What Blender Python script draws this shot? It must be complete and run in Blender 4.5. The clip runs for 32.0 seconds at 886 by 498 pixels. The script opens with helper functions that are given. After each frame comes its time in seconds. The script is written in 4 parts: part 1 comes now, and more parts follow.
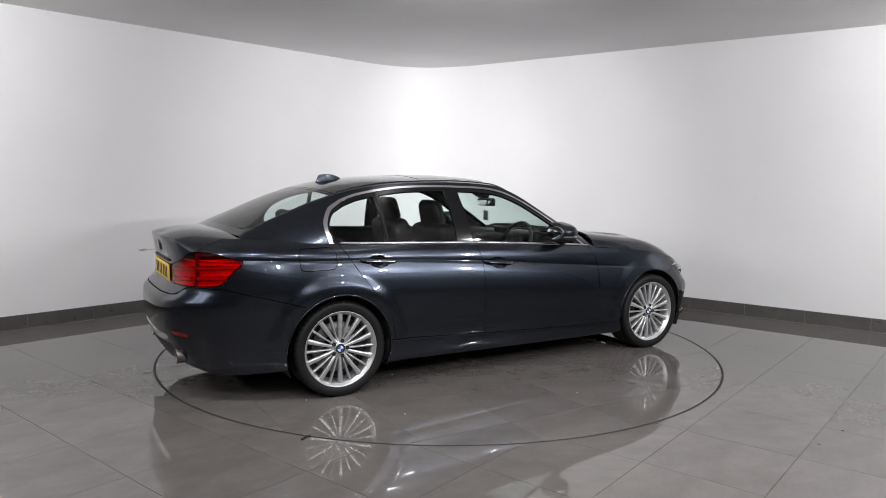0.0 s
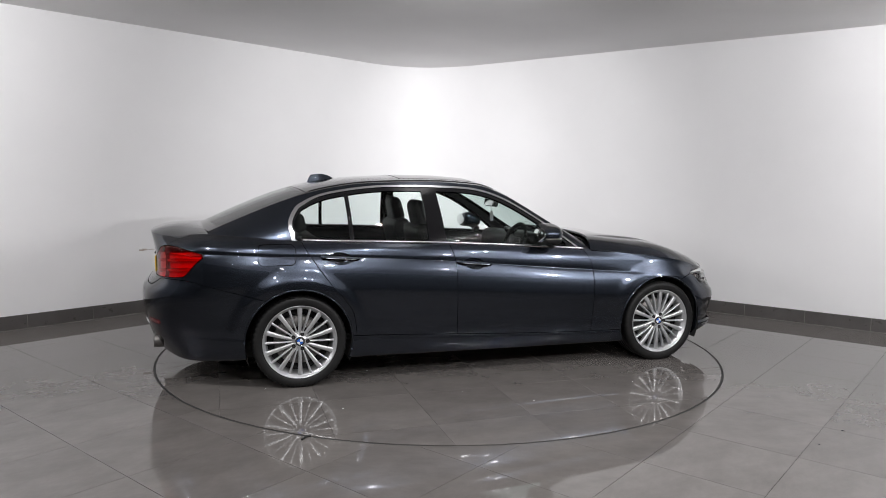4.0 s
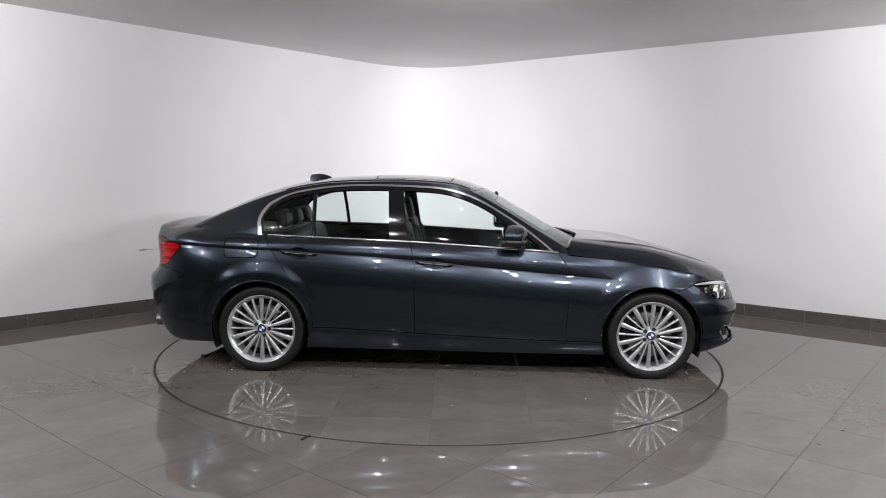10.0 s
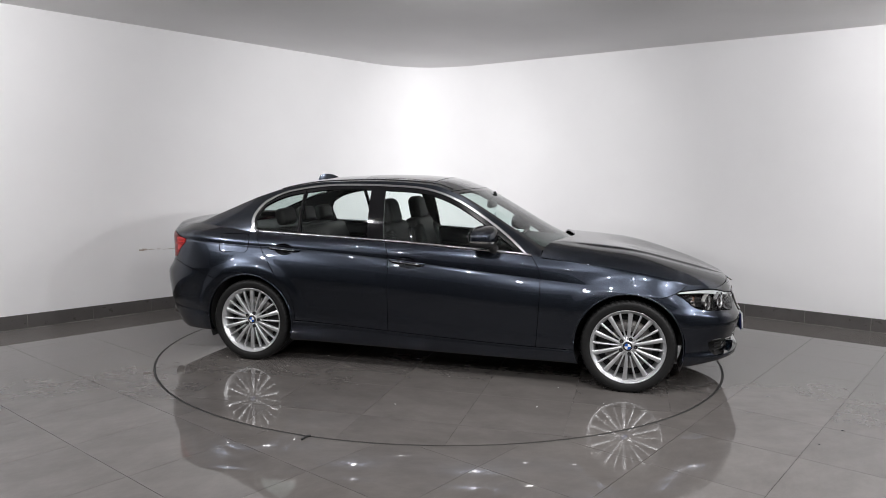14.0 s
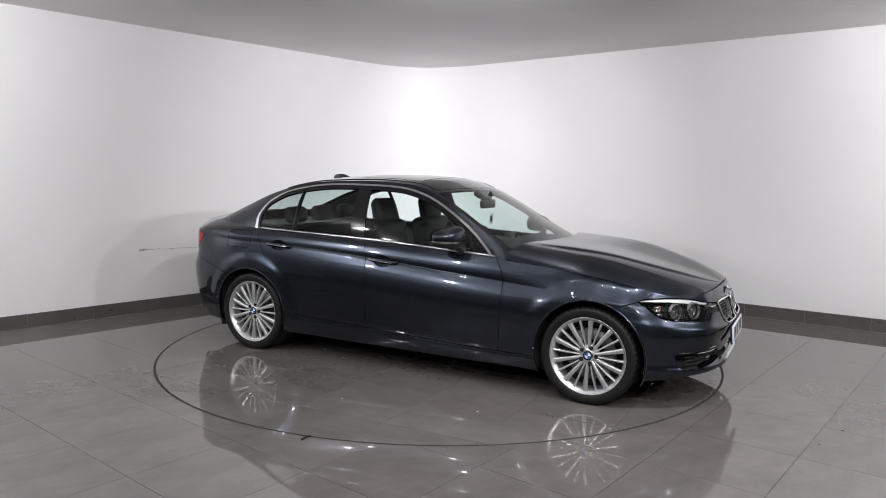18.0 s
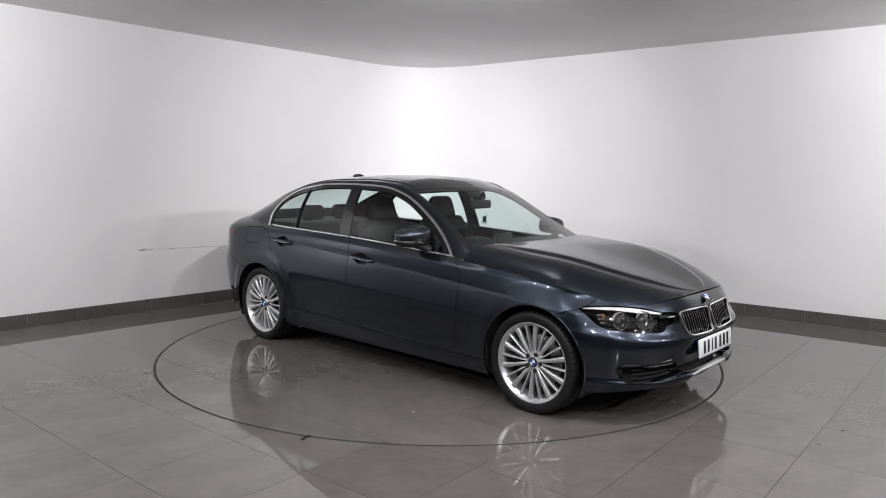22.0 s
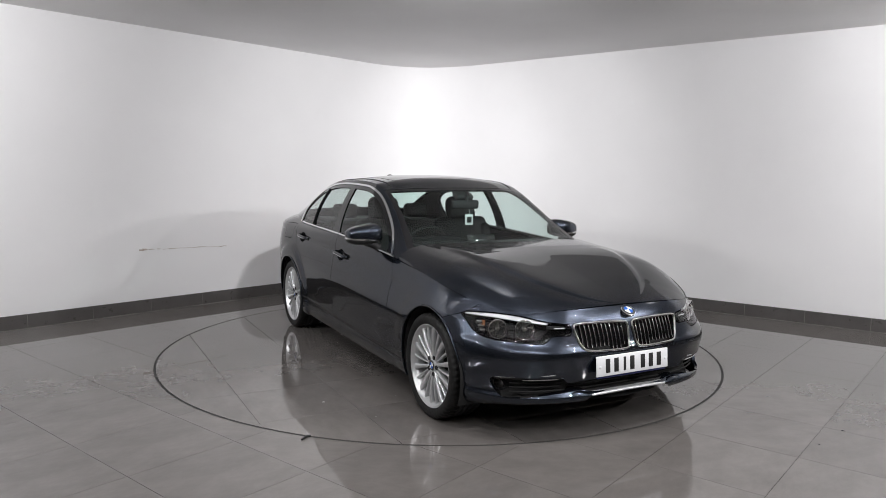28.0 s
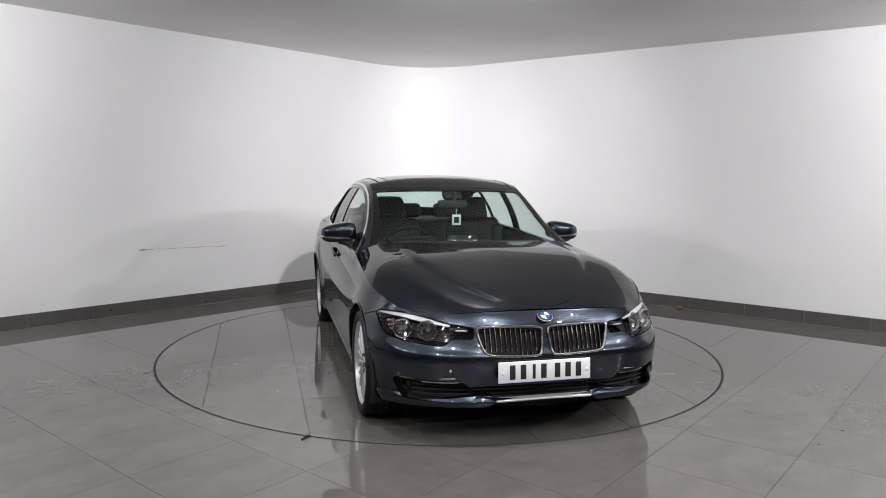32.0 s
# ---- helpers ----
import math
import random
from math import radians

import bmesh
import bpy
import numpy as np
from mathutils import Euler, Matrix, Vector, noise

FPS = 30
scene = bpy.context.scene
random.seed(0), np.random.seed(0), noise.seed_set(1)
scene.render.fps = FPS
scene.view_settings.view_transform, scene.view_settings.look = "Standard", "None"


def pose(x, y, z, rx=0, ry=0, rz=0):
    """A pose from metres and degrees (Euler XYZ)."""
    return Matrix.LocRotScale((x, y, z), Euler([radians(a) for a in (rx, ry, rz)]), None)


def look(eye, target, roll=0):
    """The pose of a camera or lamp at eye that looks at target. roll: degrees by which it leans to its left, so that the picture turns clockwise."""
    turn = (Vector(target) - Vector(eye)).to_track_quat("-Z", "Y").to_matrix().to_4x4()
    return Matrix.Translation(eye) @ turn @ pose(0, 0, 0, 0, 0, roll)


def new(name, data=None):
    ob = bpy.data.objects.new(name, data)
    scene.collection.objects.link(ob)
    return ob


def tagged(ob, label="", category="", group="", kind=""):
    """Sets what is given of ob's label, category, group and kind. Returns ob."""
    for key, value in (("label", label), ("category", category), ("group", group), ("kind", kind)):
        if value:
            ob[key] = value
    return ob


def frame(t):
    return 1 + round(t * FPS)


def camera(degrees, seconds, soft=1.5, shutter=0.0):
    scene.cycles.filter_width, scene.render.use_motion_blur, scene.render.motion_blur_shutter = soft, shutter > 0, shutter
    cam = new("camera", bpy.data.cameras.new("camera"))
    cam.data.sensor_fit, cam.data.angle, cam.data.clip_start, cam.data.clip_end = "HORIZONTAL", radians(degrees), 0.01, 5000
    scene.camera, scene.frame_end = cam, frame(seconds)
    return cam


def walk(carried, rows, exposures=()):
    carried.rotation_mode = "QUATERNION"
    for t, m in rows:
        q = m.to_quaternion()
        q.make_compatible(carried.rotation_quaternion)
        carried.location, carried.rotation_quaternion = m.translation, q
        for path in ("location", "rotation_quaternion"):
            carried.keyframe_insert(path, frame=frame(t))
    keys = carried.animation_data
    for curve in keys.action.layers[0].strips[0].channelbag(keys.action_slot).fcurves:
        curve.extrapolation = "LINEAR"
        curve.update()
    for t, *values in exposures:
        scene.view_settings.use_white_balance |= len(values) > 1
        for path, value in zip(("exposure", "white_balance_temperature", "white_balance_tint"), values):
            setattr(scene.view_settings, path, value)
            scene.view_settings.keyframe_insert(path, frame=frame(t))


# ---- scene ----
cam = camera(63.87, 32.0, soft=0.5)
EYE = (0.0, -5.921, 1.449)
YAW, PITCH = radians(0.206), radians(6.028)
AIM = (EYE[0] + math.sin(YAW) * math.cos(PITCH), EYE[1] + math.cos(YAW) * math.cos(PITCH), EYE[2] - math.sin(PITCH))
walk(cam, [(0, look(EYE, AIM, 0.724)), (32, look(EYE, AIM, 0.724))])

# ---- light ----
CEIL = 2.87
world = bpy.data.worlds.new("world")
scene.world = world
world.use_nodes = True
world.node_tree.nodes["Background"].inputs[0].default_value = (0.8, 0.85, 1.0, 1)
world.node_tree.nodes["Background"].inputs[1].default_value = 0.02
scene.view_settings.exposure = 0.15


def spot_lamp(name, eye, target, watts, degrees=60, blend=0.6, radius=0.04, colour=(1, 0.98, 0.95)):
    data = bpy.data.lights.new(name, "SPOT")
    data.energy, data.spot_size, data.spot_blend, data.shadow_soft_size, data.color = watts, radians(degrees), blend, radius, colour
    ob = new(name, data)
    ob.matrix_world = look(eye, target)
    return ob


WARM = (1.0, 0.985, 1.0)
# a lamp that washes the rounded corner, from the ceiling in front of the turntable
spot_lamp("corner_light", (0.45, -1.7, 2.76), (-0.35, 3.9, 1.00), 310, 88, 1.0, 0.05, WARM)
# a second unseen lamp, added below the ceiling to strengthen the corner glow
spot_lamp("corner_light", (0.25, -2.3, 2.42), (0.10, 3.9, 1.60), 310, 34, 1.0, 0.05, WARM)
# track lamps on both sides, aimed across the turntable at the far walls
for x, y, tx, ty, watts in ((4.9, -4.3, -2.2, 2.0, 210), (5.7, -3.2, -3.4, 1.0, 170), (-5.0, -4.6, 2.4, 1.9, 105), (-5.8, -3.6, 3.8, 1.0, 80)):
    spot_lamp("track_light", (x, y, 2.72), (tx, ty, 1.55), watts, 70, 0.9, 0.06, WARM)
# wall washers just outside the view; third one added, unseen, for the right wall
for x, y, tx, ty, watts in ((-4.3, -2.3, -2.9, 1.5, 290), (4.5, -1.9, 3.9, 1.1, 275), (3.3, -4.9, 3.6, 1.4, 110)):
    spot_lamp("wall_washer", (x, y, 2.74), (tx, ty, 1.6), watts, 110, 1.0, 0.06, WARM)
# two unseen lamps added over the camera, aimed at the car
for x, watts in ((1.5, 95), (-0.2, 55)):
    spot_lamp("front_light", (x, -5.1, 2.78), (0.1, 0.0, 0.7), watts, 70, 0.9, 0.05, WARM)
# unseen fill spots added between the turntable and the camera, and behind it
for x, y, watts in ((-2.2, -2.6, 20), (-0.75, -2.8, 26), (0.75, -2.8, 26), (2.3, -2.6, 33), (-2.6, -4.4, 20), (-0.9, -4.6, 22), (0.9, -4.6, 22), (2.9, -3.7, 36), (-1.2, -6.6, 22), (1.2, -6.6, 22)):
    spot_lamp("ceiling_fill", (x, y, CEIL - 0.05), (x, y + 0.3, 0), watts * 3.3, 150, 1.0, 0.035, WARM)


# ---- materials ----
def nodes_of(name):
    m = bpy.data.materials.new(name)
    m.use_nodes = True
    t = m.node_tree
    return m, t, t.nodes["Principled BSDF"]


def link(t, a, b):
    t.links.new(a, b)


def noise_node(t, scale, detail=4, rough=0.6, coord="Object", stretch=None):
    c = t.nodes.new("ShaderNodeTexCoord")
    n = t.nodes.new("ShaderNodeTexNoise")
    n.inputs["Scale"].default_value, n.inputs["Detail"].default_value, n.inputs["Roughness"].default_value = scale, detail, rough
    if stretch:
        mp = t.nodes.new("ShaderNodeMapping")
        mp.inputs["Scale"].default_value = stretch
        link(t, c.outputs[coord], mp.inputs["Vector"])
        link(t, mp.outputs["Vector"], n.inputs["Vector"])
    else:
        link(t, c.outputs[coord], n.inputs["Vector"])
    return n


def ramp(t, fac, lo, hi, a=0.3, b=0.7):
    r = t.nodes.new("ShaderNodeMapRange")
    r.inputs["From Min"].default_value, r.inputs["From Max"].default_value = a, b
    r.inputs["To Min"].default_value, r.inputs["To Max"].default_value = lo, hi
    link(t, fac, r.inputs["Value"])
    return r.outputs["Result"]


def mix_colour(t, fac, a, b):
    m = t.nodes.new("ShaderNodeMix")
    m.data_type = "RGBA"
    m.inputs["A"].default_value, m.inputs["B"].default_value = (*a, 1), (*b, 1)
    link(t, fac, m.inputs["Factor"])
    return m.outputs["Result"]


def bump(t, p, height, strength, distance=0.01):
    b = t.nodes.new("ShaderNodeBump")
    b.inputs["Strength"].default_value, b.inputs["Distance"].default_value = strength, distance
    link(t, height, b.inputs["Height"])
    link(t, b.outputs["Normal"], p.inputs["Normal"])


def surface(name, a, b=None, rough=0.5, rough2=None, metal=0.0, scale=8.0, bumps=0.0, bscale=60.0, coat=0.0, ior=1.5, coord="Object"):
    """A plain material: two tones mixed by noise, uneven gloss, fine relief."""
    m, t, p = nodes_of(name)
    n = noise_node(t, scale, coord=coord)
    link(t, mix_colour(t, ramp(t, n.outputs["Fac"], 0, 1), a, b or a), p.inputs["Base Color"])
    n2 = noise_node(t, scale * 3.1, coord=coord)
    link(t, ramp(t, n2.outputs["Fac"], rough, rough2 if rough2 is not None else rough * 1.25), p.inputs["Roughness"])
    p.inputs["Metallic"].default_value, p.inputs["Coat Weight"].default_value, p.inputs["IOR"].default_value = metal, coat, ior
    p.inputs["Coat Roughness"].default_value = 0.03
    if bumps:
        bump(t, p, noise_node(t, bscale, coord=coord).outputs["Fac"], bumps, 0.004)
    return m


def paint_material(name, base, flake):
    """Metallic car paint: fine flakes under a clear coat."""
    m, t, p = nodes_of(name)
    c = t.nodes.new("ShaderNodeTexCoord")
    v = t.nodes.new("ShaderNodeTexVoronoi")
    v.inputs["Scale"].default_value = 900
    link(t, c.outputs["Object"], v.inputs["Vector"])
    sep = t.nodes.new("ShaderNodeSeparateColor")
    link(t, v.outputs["Color"], sep.inputs["Color"])
    link(t, mix_colour(t, ramp(t, sep.outputs[0], 0, 1, 0.2, 1.0), base, flake), p.inputs["Base Color"])
    p.inputs["Metallic"].default_value, p.inputs["Roughness"].default_value = 0.95, 0.25
    p.inputs["Specular Tint"].default_value = (0.10, 0.11, 0.13, 1)
    p.inputs["Coat IOR"].default_value = 1.43
    p.inputs["Coat Weight"].default_value, p.inputs["Coat Roughness"].default_value = 1.0, 0.02
    n = noise_node(t, 5)
    link(t, ramp(t, n.outputs["Fac"], 0.015, 0.05), p.inputs["Coat Roughness"])
    return m


def glass_material(name, tint, gloss=1.0):
    """A thin pane: clear with a tint, mirrored by its Fresnel gloss."""
    m = bpy.data.materials.new(name)
    m.use_nodes = True
    t = m.node_tree
    t.nodes.remove(t.nodes["Principled BSDF"])
    out = t.nodes["Material Output"]
    tr, gl, mx, fr = (t.nodes.new("ShaderNode" + k) for k in ("BsdfTransparent", "BsdfGlossy", "MixShader", "LayerWeight"))
    tr.inputs["Color"].default_value = (*tint, 1)
    gl.inputs["Roughness"].default_value = 0.025
    power, scale = t.nodes.new("ShaderNodeMath"), t.nodes.new("ShaderNodeMath")
    power.operation, scale.operation = "POWER", "MULTIPLY_ADD"
    power.inputs[1].default_value, scale.inputs[1].default_value, scale.inputs[2].default_value = 5.0, 0.95, 0.042
    fr.inputs["Blend"].default_value = 0.5
    link(t, fr.outputs["Facing"], power.inputs[0])
    link(t, power.outputs[0], scale.inputs[0])
    link(t, scale.outputs[0], mx.inputs[0])
    link(t, tr.outputs[0], mx.inputs[1])
    link(t, gl.outputs[0], mx.inputs[2])
    link(t, mx.outputs[0], out.inputs["Surface"])
    return m


def tile_material(name, a, b):
    m, t, p = nodes_of(name)
    info = t.nodes.new("ShaderNodeObjectInfo")
    n = noise_node(t, 2.3, 8, 0.7, stretch=(1, 1.7, 1))
    big = noise_node(t, 0.7, 3)
    add = t.nodes.new("ShaderNodeMath")
    add.operation = "ADD"
    link(t, ramp(t, n.outputs["Fac"], -0.25, 0.75), add.inputs[0])
    link(t, ramp(t, info.outputs["Random"], 0.0, 0.35, 0, 1), add.inputs[1])
    link(t, mix_colour(t, add.outputs[0], a, b), p.inputs["Base Color"])
    link(t, ramp(t, big.outputs["Fac"], 0.012, 0.045, 0.0, 1.0), p.inputs["Roughness"])
    p.inputs["IOR"].default_value = 1.58
    return m


M_WALL = surface("white_wall_paint", (0.84, 0.84, 0.845), (0.87, 0.87, 0.875), 0.42, 0.55, scale=1.2, bumps=0.05, bscale=90)
M_CEIL = surface("ceiling_paint", (0.80, 0.79, 0.79), (0.84, 0.83, 0.83), 0.7, 0.8, scale=1.0, bumps=0.06, bscale=70)
M_BACK = surface("back_wall_paint", (0.12, 0.12, 0.125), (0.15, 0.15, 0.15), 0.7, 0.8, scale=1.0)
M_TILE = tile_material("grey_porcelain_tile", (0.105, 0.097, 0.092), (0.150, 0.139, 0.131))
M_SKIRT = surface("dark_skirting_tile", (0.085, 0.080, 0.076), (0.11, 0.104, 0.10), 0.25, 0.4, scale=5)
M_GROUT = surface("grout", (0.09, 0.084, 0.079), (0.19, 0.18, 0.17), 0.8, 0.9, scale=20)
M_JOINT = surface("pale_joint_filler", (0.20, 0.19, 0.18), (0.34, 0.33, 0.31), 0.7, 0.85, scale=9)
M_RING = surface("black_rubber_gap", (0.012, 0.012, 0.012), (0.02, 0.02, 0.02), 0.5, 0.7, scale=30)
M_PAINT = paint_material("grey_blue_metallic_paint", (0.0255, 0.0305, 0.0405), (0.065, 0.0775, 0.1030))
M_BLACKGLOSS = surface("gloss_black_trim", (0.006, 0.006, 0.007), None, 0.06, 0.1, scale=10)
M_PLASTIC = surface("black_plastic", (0.014, 0.014, 0.015), (0.02, 0.02, 0.02), 0.45, 0.6, scale=30, bumps=0.1, bscale=500)
M_CHROME = surface("polished_chrome", (0.78, 0.78, 0.79), (0.82, 0.82, 0.82), 0.06, 0.12, metal=1.0, scale=10)
M_SATIN = surface("satin_aluminium_trim", (0.78, 0.79, 0.80), (0.84, 0.84, 0.85), 0.16, 0.26, metal=1.0, scale=10)
M_ALLOY = surface("silver_wheel_paint", (0.56, 0.57, 0.58), (0.62, 0.63, 0.64), 0.30, 0.40, metal=0.8, scale=20, coat=0.6)
M_RUBBER = surface("tyre_rubber", (0.004, 0.004, 0.004), (0.008, 0.008, 0.008), 0.5, 0.65, scale=14, bumps=0.04, bscale=300)
for m_, level in ((M_RUBBER, 0.3), (M_PLASTIC, 0.25)):
    m_.node_tree.nodes["Principled BSDF"].inputs["Specular IOR Level"].default_value = level
M_NAVY = surface("navy_plastic", (0.008, 0.012, 0.07), (0.01, 0.015, 0.08), 0.35, 0.45, scale=20)
M_GLASS = glass_material("green_tinted_screen_glass", (0.77, 0.885, 0.855))
M_SIDEGLASS = glass_material("side_window_glass", (0.935, 0.985, 0.97))
M_LENS = glass_material("clear_lens", (0.96, 0.97, 0.97))
M_LEATHER = surface("black_leather", (0.006, 0.006, 0.0065), (0.009, 0.009, 0.009), 0.5, 0.6, scale=12)
M_LEATHER.node_tree.nodes["Principled BSDF"].inputs["Specular IOR Level"].default_value = 0.25
M_HEADLINER = surface("pale_headliner_cloth", (0.13, 0.13, 0.125), (0.16, 0.16, 0.155), 0.9, 0.95, scale=40)
M_DARK = surface("dark_underbody", (0.008, 0.008, 0.008), (0.012, 0.012, 0.012), 0.8, 0.9, scale=10)
M_DISC = surface("brake_disc_steel", (0.16, 0.155, 0.15), (0.22, 0.21, 0.20), 0.4, 0.55, metal=1.0, scale=30)
M_RED = surface("red_lamp_lens", (0.40, 0.002, 0.005), (0.52, 0.004, 0.008), 0.25, 0.3, scale=5, coat=0.6)
M_REDDARK = surface("dark_red_lamp_lens", (0.12, 0.002, 0.003), (0.16, 0.003, 0.004), 0.2, 0.25, scale=5, coat=0.8)
for m_ in (M_RED, M_REDDARK):
    m_.node_tree.nodes["Principled BSDF"].inputs["Specular IOR Level"].default_value = 0.1
M_REDGLASS = glass_material("red_lamp_cover", (0.86, 0.022, 0.030))
M_LAMPBACK = surface("silvered_lamp_back", (0.66, 0.60, 0.60), (0.80, 0.76, 0.76), 0.35, 0.5, metal=0.15, scale=40, bumps=0.5, bscale=120)
M_BROW = surface("silver_lamp_brow", (0.46, 0.47, 0.48), (0.54, 0.55, 0.56), 0.35, 0.45, metal=0.3, scale=20)
M_BRUSHED = surface("brushed_silver_trim", (0.62, 0.63, 0.64), (0.70, 0.71, 0.72), 0.32, 0.42, metal=0.7, scale=30)
M_SCUFF = surface("brown_scuff", (0.34, 0.28, 0.23), (0.60, 0.56, 0.52), 0.8, 0.9, scale=60)
M_GLASSBIT = surface("pale_fleck", (0.55, 0.55, 0.53), (0.7, 0.7, 0.68), 0.2, 0.3, scale=60)
M_LEAF = surface("dry_leaf", (0.30, 0.13, 0.05), (0.38, 0.19, 0.08), 0.7, 0.8, scale=60)
M_WHITE = surface("white_plate", (0.63, 0.64, 0.65), (0.69, 0.70, 0.71), 0.35, 0.45, scale=20)
M_YELLOW = surface("yellow_plate", (0.72, 0.46, 0.03), (0.76, 0.5, 0.04), 0.35, 0.45, scale=20)
M_INK = surface("black_ink", (0.01, 0.01, 0.01), None, 0.5, 0.6, scale=20)
M_BLUE = surface("blue_enamel", (0.015, 0.09, 0.40), (0.02, 0.11, 0.44), 0.15, 0.2, scale=20, coat=0.6)
M_AMBER = surface("amber_reflector", (0.15, 0.06, 0.03), (0.22, 0.10, 0.05), 0.15, 0.2, scale=40, coat=0.5)


# ---- mesh helpers ----
def spl(*pts):
    """A smooth curve through the points (monotone cubic), held flat past its ends."""
    x, y = np.array([p[0] for p in pts], float), np.array([p[1] for p in pts], float)
    h, d = np.diff(x), np.diff(y) / np.diff(x)
    s = np.zeros(len(x))
    s[0], s[-1] = d[0], d[-1]
    for i in range(1, len(x) - 1):
        if d[i - 1] * d[i] > 0:
            w1, w2 = 2 * h[i] + h[i - 1], h[i] + 2 * h[i - 1]
            s[i] = (w1 + w2) / (w1 / d[i - 1] + w2 / d[i])

    def f(v):
        v = np.clip(np.asarray(v, float), x[0], x[-1])
        i = np.clip(np.searchsorted(x, v) - 1, 0, len(x) - 2)
        k = (v - x[i]) / h[i]
        return (y[i] * (1 + 2 * k) * (1 - k) ** 2 + y[i + 1] * k * k * (3 - 2 * k)
                + h[i] * (s[i] * k * (1 - k) ** 2 - s[i + 1] * k * k * (1 - k)))
    return f


def grid_faces(n, m):
    i, j = np.meshgrid(np.arange(n - 1), np.arange(m - 1), indexing="ij")
    a = (i * m + j).ravel()
    return [tuple(q) for q in np.stack([a, a + m, a + m + 1, a + 1], 1).tolist()]


def sheet(P):
    """Vertices and faces of a grid of points."""
    n, m = P.shape[:2]
    return P.reshape(-1, 3), grid_faces(n, m)


def cut(mesh, f, level=0.0):
    """Divide a mesh where f(points) crosses the level: (the part below, the part above)."""
    V, F = mesh
    if len(V) == 0:
        return mesh, mesh
    val = f(V) - level
    val = np.where(np.abs(val) < 1e-7, 1e-7, val)
    verts, made = [tuple(v) for v in V], {}
    neg = val < 0

    def crossing(a, b):
        key = (a, b) if a < b else (b, a)
        if key not in made:
            k = val[key[0]] / (val[key[0]] - val[key[1]])
            p, q = V[key[0]], V[key[1]]
            made[key] = len(verts)
            verts.append(tuple(p + (q - p) * k))
        return made[key]
    low, high = [], []
    for face in F:
        s = [neg[i] for i in face]
        if all(s):
            low.append(face)
        elif not any(s):
            high.append(face)
        else:
            A, B = [], []
            for k, i in enumerate(face):
                j = face[(k + 1) % len(face)]
                (A if neg[i] else B).append(i)
                if neg[i] != neg[j]:
                    c = crossing(i, j)
                    A.append(c)
                    B.append(c)
            if len(A) > 2:
                low.append(tuple(A))
            if len(B) > 2:
                high.append(tuple(B))
    verts = np.array(verts)

    def packed(faces):
        used = sorted({i for g in faces for i in g})
        at = {i: k for k, i in enumerate(used)}
        return (verts[used] if used else np.zeros((0, 3))), [tuple(at[i] for i in g) for g in faces]
    return packed(low), packed(high)


def polygon(pts, ax=(0, 2)):
    """Signed distance to a closed outline, in two axes of the points (negative inside)."""
    P = np.array(pts, float)
    Q = np.roll(P, -1, 0)

    def f(V):
        v = np.stack([np.asarray(V)[:, ax[0]], np.asarray(V)[:, ax[1]]], 1)
        best, inside = np.full(len(v), 1e9), np.zeros(len(v), bool)
        for p, q in zip(P, Q):
            d = q - p
            k = np.clip(((v - p) @ d) / (d @ d), 0, 1)
            best = np.minimum(best, np.linalg.norm(v - p - k[:, None] * d, axis=1))
            if p[1] != q[1]:
                c = (p[1] > v[:, 1]) != (q[1] > v[:, 1])
                inside ^= c & (v[:, 0] < p[0] + (v[:, 1] - p[1]) * d[0] / d[1])
        return np.where(inside, -best, best)
    return f


def smooth_loop(pts, n=10):
    """A closed Catmull-Rom curve through the points."""
    P = np.array(pts, float)
    out = []
    for i in range(len(P)):
        a, b, c, d = P[i - 1], P[i], P[(i + 1) % len(P)], P[(i + 2) % len(P)]
        for k in np.arange(n) / n:
            out.append(0.5 * (2 * b + (c - a) * k + (2 * a - 5 * b + 4 * c - d) * k * k + (3 * b - a - 3 * c + d) * k ** 3))
    return np.array(out)


def vertex_normals(V, F):
    N = np.zeros_like(V)
    for f in F:
        a, b, c = V[f[0]], V[f[1]], V[f[2]]
        n = np.cross(b - a, c - a)
        if len(f) > 3:
            n = n + np.cross(c - a, V[f[3]] - a)
        for i in f:
            N[i] += n
    return N / np.maximum(np.linalg.norm(N, axis=1), 1e-12)[:, None]


def flanged(mesh, depth):
    """Turn the open edges of a panel inwards by the depth, so that it has a visible thickness."""
    V, F = mesh
    if not len(V):
        return mesh
    N = vertex_normals(V, F)
    count = {}
    for f in F:
        for k, i in enumerate(f):
            j = f[(k + 1) % len(f)]
            count[(i, j)] = 1
    edges = [e for e in count if (e[1], e[0]) not in count]
    verts, at, F2 = [tuple(v) for v in V], {}, list(F)

    def pair(i):
        if i not in at:
            at[i] = len(verts)
            verts.append(tuple(V[i]))
            verts.append(tuple(V[i] - N[i] * depth))
        return at[i]
    for i, j in edges:
        a, b = pair(i), pair(j)
        F2.append((b, a, a + 1, b + 1))
    return np.array(verts), F2


def shell(mesh, depth):
    """A closed plate: the sheet, its back, and its edges."""
    V, F = mesh
    N = vertex_normals(V, F)
    n = len(V)
    V2, F2 = flanged(mesh, depth)
    back = V - N * depth
    k = len(V2)
    return np.concatenate([V2, back]), F2 + [tuple(i + k for i in reversed(f)) for f in F]


def offset(mesh, depth):
    V, F = mesh
    return V + vertex_normals(V, F) * depth, F


def mirrored(mesh):
    V, F = mesh
    return V * np.array([1, -1, 1]), [tuple(reversed(f)) for f in F]


def merged(*meshes):
    V, F, k = [], [], 0
    for v, f in meshes:
        if len(v):
            V.append(np.asarray(v, float))
            F += [tuple(i + k for i in g) for g in f]
            k += len(v)
    return np.concatenate(V), F


